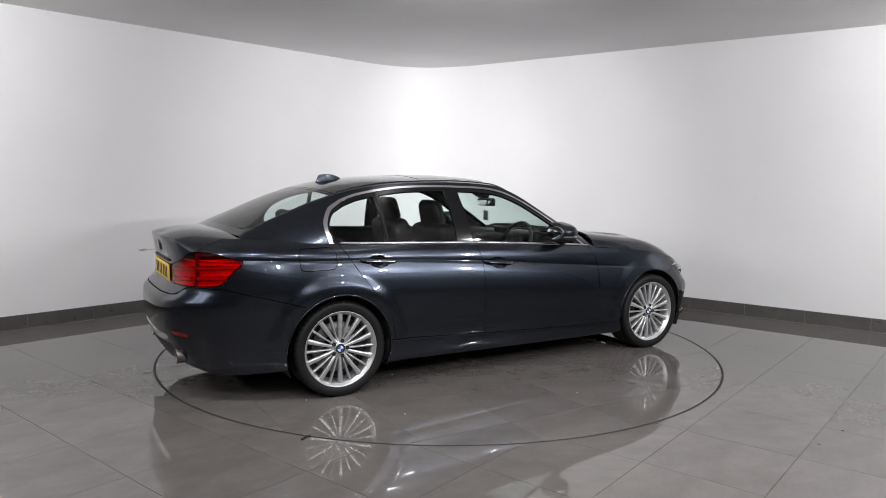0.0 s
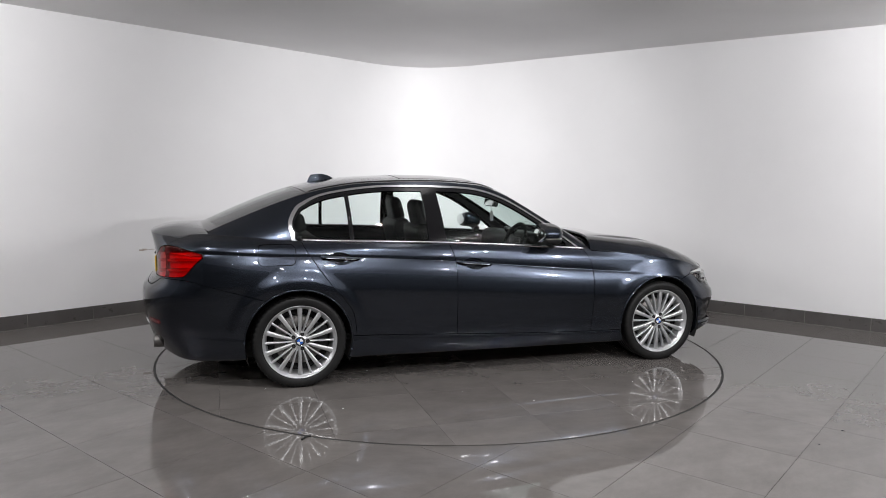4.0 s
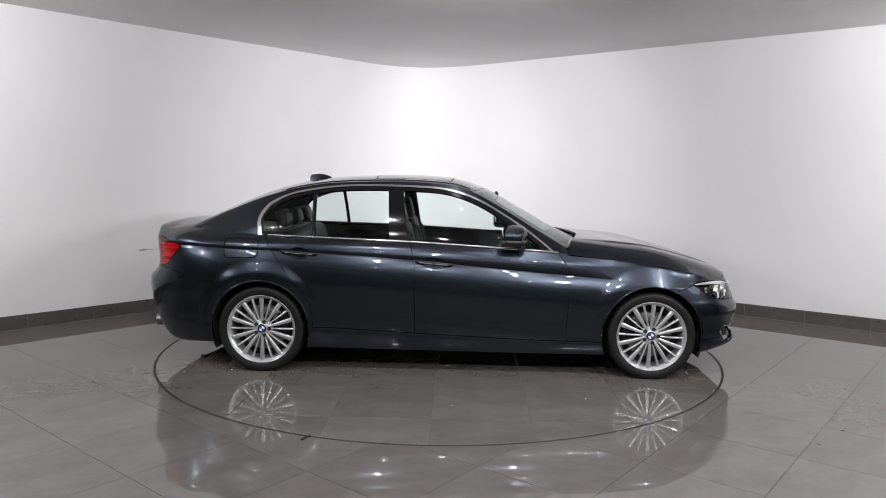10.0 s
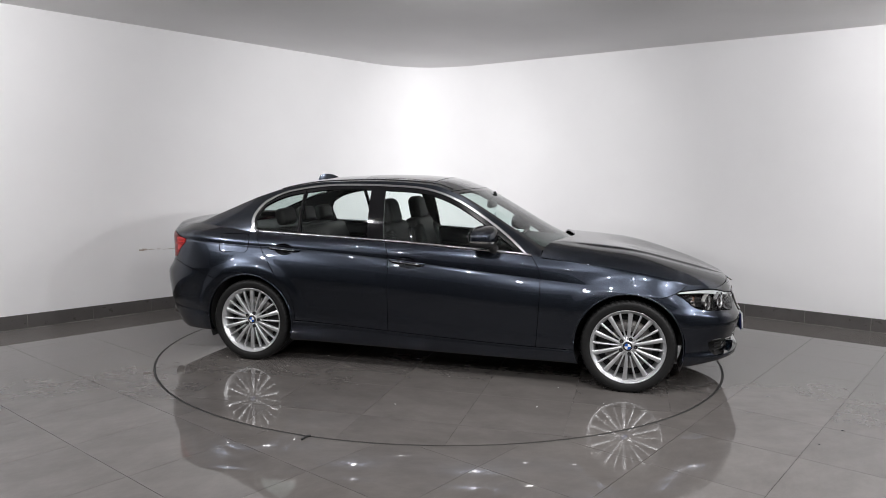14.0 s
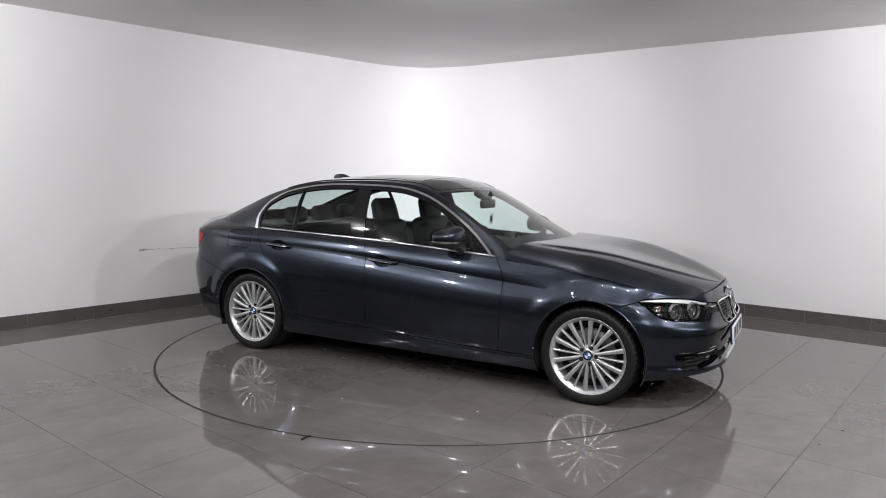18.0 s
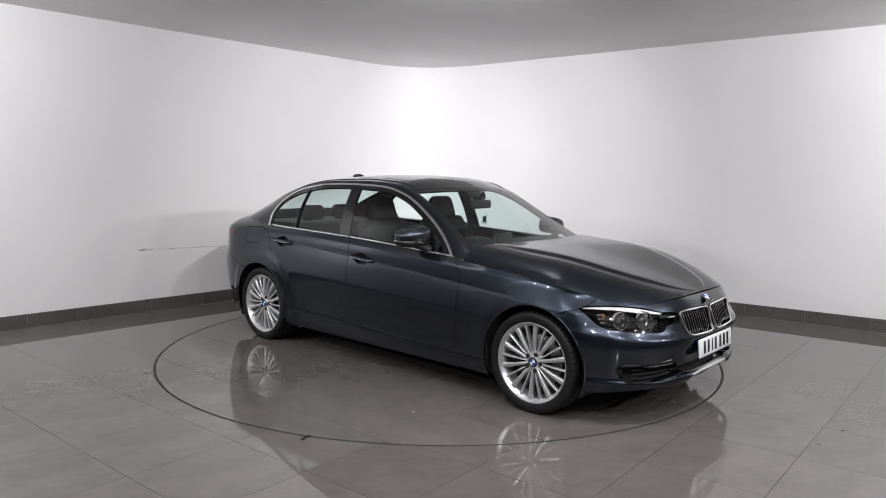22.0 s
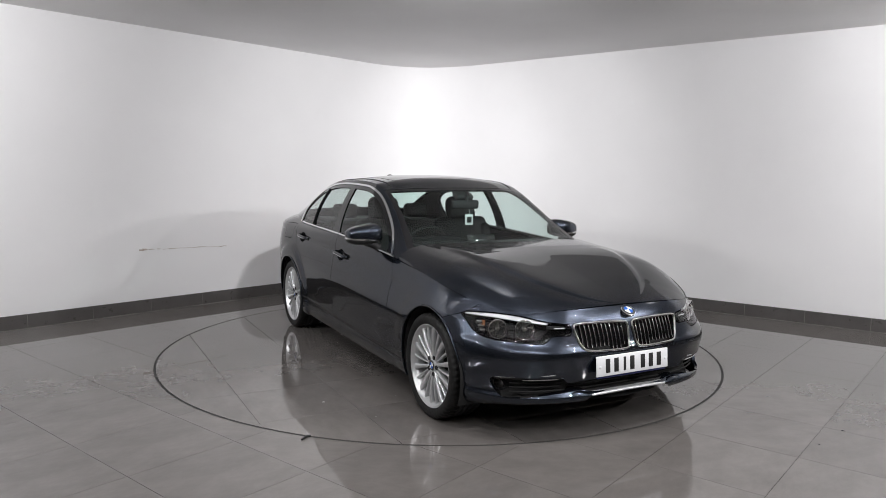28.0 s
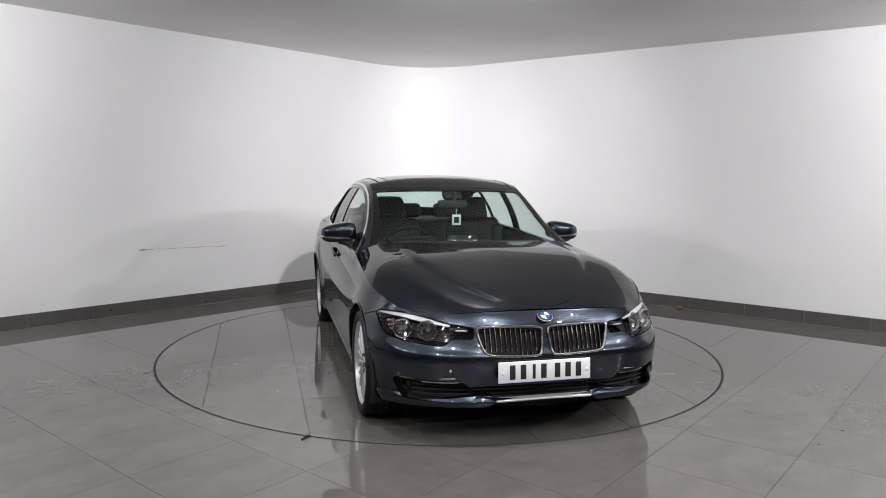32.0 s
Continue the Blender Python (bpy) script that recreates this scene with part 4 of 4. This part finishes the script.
# greenhouse: window opening with chrome edge, black frames and panes
DLO = [(-1.385, 0.955), (-1.452, 1.040), (-1.462, 1.085), (-1.452, 1.138), (-1.405, 1.211), (-1.350, 1.246), (-1.287, 1.277), (-1.163, 1.314), (-0.912, 1.353),
       (-0.661, 1.365), (-0.327, 1.361), (-0.075, 1.342), (0.135, 1.278), (0.344, 1.165), (0.548, 1.029), (0.715, 0.893), (0.70, 0.870), (0.33, 0.890), (-0.32, 0.925), (-0.89, 0.945)]
DLO = smooth_loop(DLO, 4)
f_dlo = polygon(DLO)
opening, cabin_paint = cut(CABIN, f_dlo)
cabin_paint = cut(cabin_paint, f_dlo, 0.001)[1]
both("body_side_frame", cabin_paint, M_PAINT, 0.010)
thick = lambda V: 0.014 + 0.013 * np.clip((-1.25 - V[:, 0]) / 0.2, 0, 1)
chrome = cut(opening, lambda V: f_dlo(V) + thick(V))[1]
inside = cut(opening, lambda V: f_dlo(V) + thick(V))[0]
both("window_trim", offset(chrome, 0.003), M_SATIN, 0.010, "bright metal trim round the side windows")
x_b0, x_b1 = spl((0.9, -0.478), (1.4, -0.512)), spl((0.9, -0.345), (1.4, -0.405))
panes = {}
f_pane = lambda lo, hi: (lambda V: np.maximum(np.maximum(f_dlo(V) + 0.040, lo(V[:, 2]) - V[:, 0]), V[:, 0] - hi(V[:, 2])))
cuts = {"front": f_pane(x_b1, lambda z: 0.60 + 0 * z), "rear": f_pane(lambda z: -1.022 - 0.06 * (z - 1.0), x_b0), "quarter": f_pane(lambda z: -9 + 0 * z, lambda z: -1.050 - 0.06 * (z - 1.0))}
frame_mesh = inside
for key, f in cuts.items():
    panes[key], frame_mesh = cut(frame_mesh, f)
both("window_frame", offset(frame_mesh, -0.002), M_BLACKGLOSS, 0.015)
for key, owner in (("front", "front"), ("rear", "rear"), ("quarter", "rear")):
    for k, m in enumerate((panes[key], mirrored(panes[key]))):
        part("quarter_glass" if key == "quarter" else "window_glass", offset(m, -0.008), M_SIDEGLASS, DOORS[owner][k])
for k in range(2):
    sg = 1 if k == 0 else -1
    for a, b, owner in ((-1.372, -0.343, "rear"), (-0.337, 0.735, "front")):
        xs = np.linspace(a, b, 40)
        p = belt_at(xs)
        for col in (1, 2):
            p[:, col] = np.polyval(np.polyfit(xs, p[:, col], 5), xs)
        mesh = tube(np.stack([p[:, 0], (p[:, 1] - 0.001) * sg, p[:, 2] + 0.005], 1), 0.0085, 10)
        part("belt_trim", mesh, M_SATIN, DOORS[owner][k], "bright metal belt strip")
    z = np.linspace(0.965, 1.345, 20)
    xq = -1.036 - 0.06 * (z - 1.0)
    pts = []
    for xx, zz in zip(xq, z):
        b = belt_at(np.array([xx]))[0]
        t = (zz - b[2]) / (float(z_edge(xx)) - b[2])
        g = glasshouse([xx], [t])[0, 0]
        pts.append((g[0], (g[1] - 0.001) * sg, g[2]))
    part("window_divider", tube(pts[:18], 0.007, 6), M_BLACKGLOSS, DOORS["rear"][k])

# roof, windscreen, rear screen, sun roof
x_head = lambda y: 0.215 - 0.11 * (y / 0.6) ** 2
x_back = lambda y: -1.375 + 0.06 * (y / 0.58) ** 2
x_base = lambda y: 1.0 - 0.20 * (np.abs(y) / 0.735) ** 2
screen, roof_skin = divide(ROOF, lambda V: x_head(V[:, 1]) - V[:, 0], 0.003)
rear_screen, roof_skin = divide(roof_skin, lambda V: V[:, 0] - x_back(V[:, 1]), 0.003)
SUN = smooth_loop([(-0.045, -0.42), (-0.030, 0.0), (-0.045, 0.42), (-0.075, 0.46), (-0.30, 0.465), (-0.58, 0.455), (-0.62, 0.42), (-0.63, 0), (-0.62, -0.42), (-0.58, -0.455), (-0.30, -0.465), (-0.075, -0.46)], 5)
sun_glass, roof_skin = divide(roof_skin, polygon(SUN, (0, 1)), 0.004)
part("roof", flanged(roof_skin, 0.012), M_PAINT, car)
part("sunroof", flanged(offset(sun_glass, 0.001), 0.012), M_BLACKGLOSS, car, "dark glass sunroof panel")
f_screen = lambda V: -np.minimum(np.minimum(V[:, 0] - x_head(V[:, 1]) - 0.018, (y_edge(V[:, 0] - 0.1) - np.abs(V[:, 1])) * 0.85), (x_base(V[:, 1]) - V[:, 0]) * 0.7)
wind_in, wind_rim = cut(screen, f_screen, -0.020)
part("screen_surround", flanged(wind_rim, 0.012), M_BLACKGLOSS, car)
part("windscreen", offset(wind_in, -0.001), M_GLASS, car)
f_rear = lambda V: -np.minimum(np.minimum(x_back(V[:, 1]) - V[:, 0], (y_edge(V[:, 0]) - np.abs(V[:, 1])) * 0.9), (V[:, 0] + 2.02 - 0.07 * (V[:, 1] / 0.6) ** 2) * 0.6)
back_in, back_rim = cut(rear_screen, f_rear, -0.022)
part("rear_screen_surround", flanged(back_rim, 0.012), M_BLACKGLOSS, car)
part("rear_screen", offset(back_in, -0.001), M_GLASS, car)
for sg in (1, -1):
    xs = np.linspace(-1.30, 0.10, 60)
    pts = [(x, 0.535 * sg, float(z_mid(x) + (z_edge(x) - z_mid(x)) * (0.535 / y_edge(x)) ** 2.3) - 0.001) for x in xs]
    part("roof_strip", tube(pts, 0.006, 6), M_PLASTIC, car)
fin = np.array([[(-1.25 + 0.21 * u + 0.03 * v * (1 - u), (0.024 * (1 - v) ** 0.9 + 0.002) * np.sin(np.pi * np.clip(0.12 + 0.88 * (1 - u) ** 0.7, 0, 1)) * sg,
                  float(z_mid(-1.25 + 0.21 * u)) - 0.006 + v * (0.058 * (1 - u ** 2.4) + 0.004)) for v in np.linspace(0, 1, 9)] for sg in (-1, 1) for u in (np.linspace(0, 1, 16) if sg == -1 else np.linspace(1, 0, 16))])
part("aerial_fin", sheet(fin), M_PAINT, car, "shark-fin roof aerial")

# cowl, wipers
row = np.linspace(-0.74, 0.74, 40)
cowl = np.array([[(x_base(y) + dx, y, 0.925 + dz - 0.05 * (abs(y) / 0.74) ** 2) for dx, dz in ((-0.035, 0.030), (0.02, 0.012), (0.06, 0.0), (0.06, -0.06))] for y in row])
part("cowl_panel", sheet(cowl[::-1]), M_PLASTIC, car)
for y0, y1 in ((-0.55, 0.02), (-0.02, 0.55)):
    ys = np.linspace(y0, y1, 20)
    pts = [(x_base(y) - 0.055 - 0.02 * np.sin((y - y0) / (y1 - y0) * 3.1), y, float(z_mid(x_base(y) - 0.03 + 0.2 * (y / 0.735) ** 2 * 0.9)) + 0.008 - 0.095 * (abs(y) / 0.735) ** 2.3) for y in ys]
    part("wiper", tube(pts, 0.007, 6), M_PLASTIC, car)

# mirrors and door handles
for k, sg in enumerate((1, -1)):
    bm = bmesh.new()
    bmesh.ops.create_uvsphere(bm, u_segments=32, v_segments=20, radius=1)
    V, F = np_of(bm)
    e = 0.62
    V = np.sign(V) * np.abs(V) ** e
    V = V * np.array([0.088, 0.126, 0.074])
    V[:, 0] *= 1 - 0.25 * (V[:, 1] / 0.128) * -1 * 0.5
    V[:, 2] *= np.where(V[:, 2] > 0, 1 + 0.30 * np.clip(V[:, 1] / 0.126, -1, 1), 0.86 - 0.10 * np.clip(V[:, 1] / 0.126, -1, 1))
    V[:, 0] -= 0.20 * np.clip(-V[:, 1] - 0.02, 0, 1)
    cap_up, cap_low = cut((V, F), lambda W: -(W[:, 2] + 0.022 + 0.06 * W[:, 1]))
    inward = 0.040 if sg == -1 else 0.0
    place = pose(0.415, -0.897 + inward, 1.012)
    side = (lambda m: m) if sg == 1 else mirrored
    low = cut(cap_low, lambda W: -(W[:, 2] + 0.034 + 0.06 * W[:, 1]))
    mir = part("wing_mirror", side(moved(cap_up, place)), M_PAINT, DOORS["front"][k], "wing mirror with a bright lower strip")
    part("indicator_strip", side(moved(offset(low[0], 0.001), place)), M_SATIN, DOORS["front"][k])
    part("mirror_base", side(moved(low[1], place)), M_PLASTIC, DOORS["front"][k])
    part("mirror_glass", side(moved(lathe([(0.001, -0.004), (0.05, -0.004), (0.058, 0.002)], 32, "x"), pose(0.327, -0.905 + inward, 1.014) @ Matrix.Diagonal((1, 1.75, 0.92, 1)))), M_CHROME, DOORS["front"][k])
    arm = [(0.47, -0.80, 0.925), (0.462, -0.83, 0.942), (0.452, -0.87, 0.957), (0.445, -0.90, 0.962)]
    part("mirror_arm", side(tube(arm, (0.035, 0.028, 0.026, 0.026), 12)), M_PLASTIC, DOORS["front"][k])
    for name, hx, hz in (("front", -0.158, 0.812), ("rear", -1.128, 0.872)):
        d = (rear_door if name == "rear" else front_door)[0]
        near = d[np.argmin(np.hypot(d[:, 0] - hx, d[:, 2] - hz))]
        yy = -near[1]
        slope = -0.062 if name == "rear" else -0.085
        a = np.linspace(0, 2 * np.pi, 33)[:-1]
        rr = np.linspace(1, 0, 6)
        cup = np.array([[(hx + 0.079 * q * np.cos(t), -(yy - 0.002 + 0.10 * max(0, 0.02 - 0.039 * q * np.sin(t)) - 0.020 * (1 - q ** 3)), hz - 0.002 + slope * 0.079 * q * np.cos(t) + 0.0425 * q * np.sin(t)) for t in np.append(a, a[0])] for q in rr])
        part("handle_cup", side(sheet(cup)), M_PAINT, DOORS[name][k])
        u = np.linspace(-1, 1, 21)
        bar = [(hx + 0.128 * q, -(yy + 0.004 + 0.026 * (1 - q ** 6)), hz + slope * 0.128 * q + 0.002) for q in u]
        V, F = tube(bar, 0.0150 * (1 - 0.25 * np.abs(u) ** 3), 12)
        part("door_handle", side((V, F)), M_PAINT, DOORS[name][k], "body-coloured bar door handle")
        part("handle_trim", side(tube([(x, y - 0.0125, z - 0.003) for x, y, z in bar[2:-2]], 0.003, 6)), M_SATIN, DOORS[name][k])

# inner skins, floor and wheel housings
for m in (inner_flank, mirrored(inner_flank)):
    part("inner_panel", offset(m, -0.028), M_PLASTIC, car)
for m in (merged(cabin_paint, chrome), mirrored(merged(cabin_paint, chrome))):
    part("pillar_trim", offset(m, -0.020), M_PLASTIC, car)
part("headliner", offset(merged(roof_skin, sun_glass), -0.022), M_HEADLINER, car)
part("underbody", box(-0.05, 0, 0.225, 3.5, 1.16, 0.09, 0.02), M_DARK, car)
part("silencer", box(-1.93, 0.0, 0.215, 0.36, 1.10, 0.16, 0.05, 3), M_DARK, car)
part("engine_bay", box(1.40, 0, 0.46, 1.05, 1.0, 0.42, 0.05), M_DARK, car)
part("boot_floor", box(-1.75, 0, 0.52, 0.8, 1.0, 0.45, 0.05), M_DARK, car)
for x in (1.405, -1.405):
    for sg in (1, -1):
        a = np.linspace(-0.42, np.pi + 0.42, 40)
        P = np.array([[(x + 0.367 * np.cos(t), -y * sg, 0.314 + 0.367 * np.sin(t)) for y in ((0.875, 0.55) if sg == 1 else (0.55, 0.875))] for t in a])
        part("wheel_arch_liner", sheet(P), M_DARK, car)
        part("liner_wall", box(x, -0.55 * sg, 0.40, 0.68, 0.01, 0.5), M_DARK, car)

# rolled lips round the wheel openings
for x, owner in ((1.405, "front"), (-1.410, "rear")):
    rim_pts = np.concatenate([m[0] for m in (fender if x > 0 else quarter, front_bumper if x > 0 else rear_bumper)])
    rim_pts = rim_pts[(np.abs(ARCH(rim_pts)) < 1e-4) & (np.abs(rim_pts[:, 0] - x) < 0.4) & (rim_pts[:, 1] < -0.5)]
    ang = np.arctan2(rim_pts[:, 2] - 0.314, rim_pts[:, 0] - x)
    order = np.argsort(ang)
    a = np.linspace(max(ang.min(), -0.2), min(ang.max(), np.pi + 0.2), 60)
    yy = np.interp(a, ang[order], rim_pts[order, 1])
    yy = np.convolve(np.pad(yy, 2, mode="edge"), np.ones(5) / 5, "valid")
    pts = np.stack([x + 0.3585 * np.cos(a), yy - 0.001, 0.314 + 0.3585 * np.sin(a)], 1)
    for sg in (1, -1):
        part("arch_lip", tube(pts * np.array([1, sg, 1]), 0.006, 8), M_PAINT, car)

# ---- wheels ----
def spoke_mesh(w0, w1, y0, y1):
    r = np.linspace(0.040, 0.236, 10)
    k = (r - r[0]) / (r[-1] - r[0])
    w = w0 + (w1 - w0) * k ** 1.3
    y = y0 + (y1 - y0) * k - 0.006 * np.sin(np.pi * k)
    sec = []
    for a, b, c in zip(r, w, y):
        d = 0.026 + 0.012 * (1 - (a - 0.040) / 0.196)
        sec.append([(s * b / 2 * q, c + e, a) for s, q, e in ((-1, 0.75, d), (-1, 1, 0.006), (-1, 0.72, 0.0008), (0, 0, 0.0), (1, 0.72, 0.0008), (1, 1, 0.006), (1, 0.75, d))])
    V, F = sheet(np.array(sec))
    data = bpy.data.meshes.new("spoke")
    data.from_pydata([tuple(v) for v in V], [], F)
    data.materials.append(M_ALLOY)
    data.polygons.foreach_set("use_smooth", [True] * len(F))
    return data


SPOKES = [spoke_mesh(0.019, 0.036, -0.084, -0.094), spoke_mesh(0.009, 0.017, -0.081, -0.092)]
TREAD = [(0.318, 0.075), (0.318, 0.045), (0.311, 0.043), (0.311, 0.035), (0.319, 0.033), (0.319, 0.004), (0.312, 0.003), (0.312, -0.003), (0.319, -0.004), (0.319, -0.033), (0.311, -0.035), (0.311, -0.043), (0.318, -0.045), (0.318, -0.075)]
TREAD = [(r - 0.0035, y) for r, y in TREAD]
TYRE = lathe([(0.236, 0.104), (0.252, 0.114), (0.285, 0.119), (0.304, 0.112), (0.314, 0.094)] + TREAD + [(0.3155, -0.094), (0.309, -0.109), (0.300, -0.1160), (0.290, -0.1195), (0.268, -0.118), (0.262, -0.1155), (0.252, -0.113), (0.246, -0.106)], 216)
def treaded(mesh, n):
    """Cross cuts in the shoulders of the tread."""
    V, F = mesh
    V = V.copy()
    r = np.hypot(V[:, 0], V[:, 2])
    k = (np.arange(len(V)) % n + (np.abs(V[:, 1]) * 60).astype(int)) % 4 == 0
    hit = k & (r > 0.307) & (np.abs(V[:, 1]) > 0.040) & (np.abs(V[:, 1]) < 0.112)
    V[hit] *= np.array([0.972, 1, 0.972])
    return V, F


TYRE = treaded(TYRE, 216)
RIM = lathe([(0.244, 0.106), (0.216, 0.09), (0.212, -0.02), (0.222, -0.075), (0.231, -0.094), (0.2385, -0.098), (0.2405, -0.106), (0.2465, -0.1115), (0.250, -0.110), (0.250, -0.100)], 96)
HUB = lathe([(0.05, -0.03), (0.070, -0.050), (0.071, -0.070), (0.066, -0.078), (0.058, -0.0815), (0.040, -0.0835), (0.036, -0.089), (0.034, -0.089)], 48)
BRAKE = lathe([(0.09, -0.018), (0.165, -0.018), (0.168, -0.012), (0.168, 0.010), (0.09, 0.010)], 64)
for x, y, turn in ((1.405, -0.772, 3), (1.405, 0.772, 7), (-1.405, -0.772, 0), (-1.405, 0.772, 11)):
    wheel = part("wheel", RIM, M_ALLOY, car, "silver multi-spoke alloy wheel")
    wheel.matrix_basis = pose(x, y, 0.3125, 0, 0, 0 if y < 0 else 180) @ pose(0, 0, 0, 0, turn, 0)
    part("tyre", TYRE, M_RUBBER, wheel, "black rubber tyre")
    part("hub", HUB, M_ALLOY, wheel)
    part("brake_disc", BRAKE, M_DISC, wheel)
    part("barrel", lathe([(0.213, 0.088), (0.209, -0.02), (0.16, 0.02), (0.05, 0.03)], 48), M_DARK, wheel)
    part("caliper", moved(box(0, 0, 0, 0.10, 0.06, 0.17, 0.015), pose(-0.15 if x > 0 else 0.15, -0.01, 0.02)), M_PLASTIC, wheel)
    for k in range(20):
        ob = new("spoke", SPOKES[k % 2])
        ob.parent, ob.matrix_basis = wheel, pose(0, 0, 0, 0, 18 * k, 0)
    for k in range(5):
        a = radians(72 * k + 18)
        # raised dark discs stand in for the shade inside the bolt holes
        part("bolt_hole", moved(lathe([(0.0135, -0.080), (0.0135, -0.0885), (0.0120, -0.0900), (0.0105, -0.0885), (0.001, -0.0875)], 16), pose(0.052 * math.sin(a), 0, 0.052 * math.cos(a))), M_DARK, wheel)
    ob = new("centre_cap", roundel_mesh(0.034))
    ob.parent, ob.matrix_basis = wheel, pose(0, -0.0885, 0, 0, 0, -90)

# ---- cabin ----
def seat(cx, cy, width, rake=14, head=True):
    back = part("seat", moved(box(0, 0, 0.30, 0.15, width, 0.66, 0.06, 4), pose(cx, cy, 0.46, 0, -rake)), M_LEATHER, car, "black leather seat")
    for s in (-1, 1):
        part("bolster", moved(box(0.04, s * width * 0.42, 0.30, 0.13, 0.10, 0.52, 0.045, 4), pose(cx, cy, 0.46, 0, -rake)), M_LEATHER, back)
    part("cushion", moved(box(0.26, 0, -0.02, 0.52, width, 0.16, 0.05, 4), pose(cx, cy, 0.46)), M_LEATHER, back)
    if head:
        V, F = box(0.02, 0, 0.705, 0.10, 0.29, 0.21, 0.05, 5)
        V[:, 1] *= 1 - 1.3 * np.clip(V[:, 2] - 0.70, 0, 1)
        V[:, 0] *= 1 - 1.5 * np.clip(V[:, 2] - 0.74, 0, 1)
        part("headrest", moved((V, F), pose(cx, cy, 0.46, 0, -rake)), M_LEATHER, back)
        for s in (-1, 1):
            part("headrest_post", moved(tube([(0.01, s * 0.06, 0.58), (0.015, s * 0.06, 0.70)], 0.007, 8), pose(cx, cy, 0.46, 0, -rake)), M_CHROME, back)


seat(-0.30, -0.37, 0.50)
seat(-0.30, 0.37, 0.50)
bench = part("rear_bench", moved(box(0, 0, 0.28, 0.16, 1.24, 0.62, 0.06, 4), pose(-1.10, 0, 0.44, 0, -22)), M_LEATHER, car, "black leather rear bench")
part("cushion", box(-0.85, 0, 0.42, 0.52, 1.24, 0.18, 0.06, 4), M_LEATHER, bench)
for y in (-0.37, 0.0, 0.37):
    part("headrest", moved(box(0, 0, 0, 0.09, 0.24, 0.14, 0.04, 4), pose(-1.36, y, 1.085, 0, -14)), M_LEATHER, bench)
part("parcel_shelf", box(-1.66, 0, 0.985, 0.62, 1.10, 0.03, 0.01), M_PLASTIC, car)
dash = part("dashboard", moved(box(0, 0, 0, 0.42, 1.34, 0.26, 0.07, 4), pose(0.66, 0, 0.815, 0, 4)), M_PLASTIC, car)
part("instrument_hood", moved(box(0, 0, 0, 0.20, 0.36, 0.10, 0.04, 4), pose(0.52, -0.37, 0.935, 0, 6)), M_PLASTIC, dash)
part("screen", moved(box(0, 0, 0, 0.03, 0.24, 0.10, 0.012), pose(0.50, 0.02, 0.95, 0, -12)), M_BLACKGLOSS, dash)
part("console", box(0.05, 0, 0.52, 1.0, 0.22, 0.20, 0.05), M_PLASTIC, car)
part("cabin_floor", box(-0.1, 0, 0.30, 2.2, 1.5, 0.03), M_DARK, car)
steer = pose(0.345, -0.37, 0.885, 0, -66) 
a = np.linspace(0, 2 * np.pi, 49)[:-1]
sw = part("steering_wheel", moved(tube([(0.185 * math.cos(t), 0.185 * math.sin(t), 0) for t in a], 0.016, 10, True), steer), M_LEATHER, car)
part("airbag_hub", moved(box(0, 0, -0.01, 0.15, 0.15, 0.05, 0.022, 3), steer), M_PLASTIC, sw)
for t in (0, 90, 270):
    part("spoke", moved(box(0.11, 0, -0.005, 0.13, 0.035, 0.02, 0.006), steer @ pose(0, 0, 0, 0, 0, t + 180)), M_PLASTIC, sw)
rvm = part("rear_view_mirror", moved(box(0, 0, 0, 0.035, 0.235, 0.068, 0.015, 3), pose(0.30, -0.01, 1.215, 0, 0, 0)), M_PLASTIC, car)
part("mirror_face", box(0.279, -0.01, 1.215, 0.003, 0.215, 0.052, 0.001), M_CHROME, rvm)
part("mirror_stem", tube([(0.31, 0.0, 1.24), (0.325, 0.0, 1.29), (0.31, 0.0, 1.31)], 0.011, 8), M_PLASTIC, rvm)
part("sensor_housing", moved(box(0, 0, 0, 0.10, 0.15, 0.045, 0.018, 3), pose(0.245, 0.0, 1.282, 0, 26)), M_PLASTIC, rvm)
part("hanging_card", box(0.315, 0.02, 1.098, 0.003, 0.070, 0.082, 0.001), M_WHITE, rvm, "white card hanging from the mirror")
part("cord", tube([(0.315, 0.02, 1.139), (0.31, 0.02, 1.20)], 0.002, 5), M_WHITE, rvm)
part("card_print", box(0.3172, 0.02, 1.098, 0.001, 0.040, 0.046), M_PLASTIC, rvm)

def angle(t):
    """The turntable's heading in degrees: it turns clockwise at a steady pace."""
    return 30.6 - 3.3122 * t - 0.00255 * t * (t - 32)


def motions():
    rows = [float(t) for t in range(0, 33)]
    walk(turntable, [(t, pose(0, 0, 0, 0, 0, angle(t))) for t in rows])
    walk(car, [(t, pose(0, 0, 0, 0, 0, angle(t)) @ pose(0.141, -0.014, 0)) for t in rows])


motions()
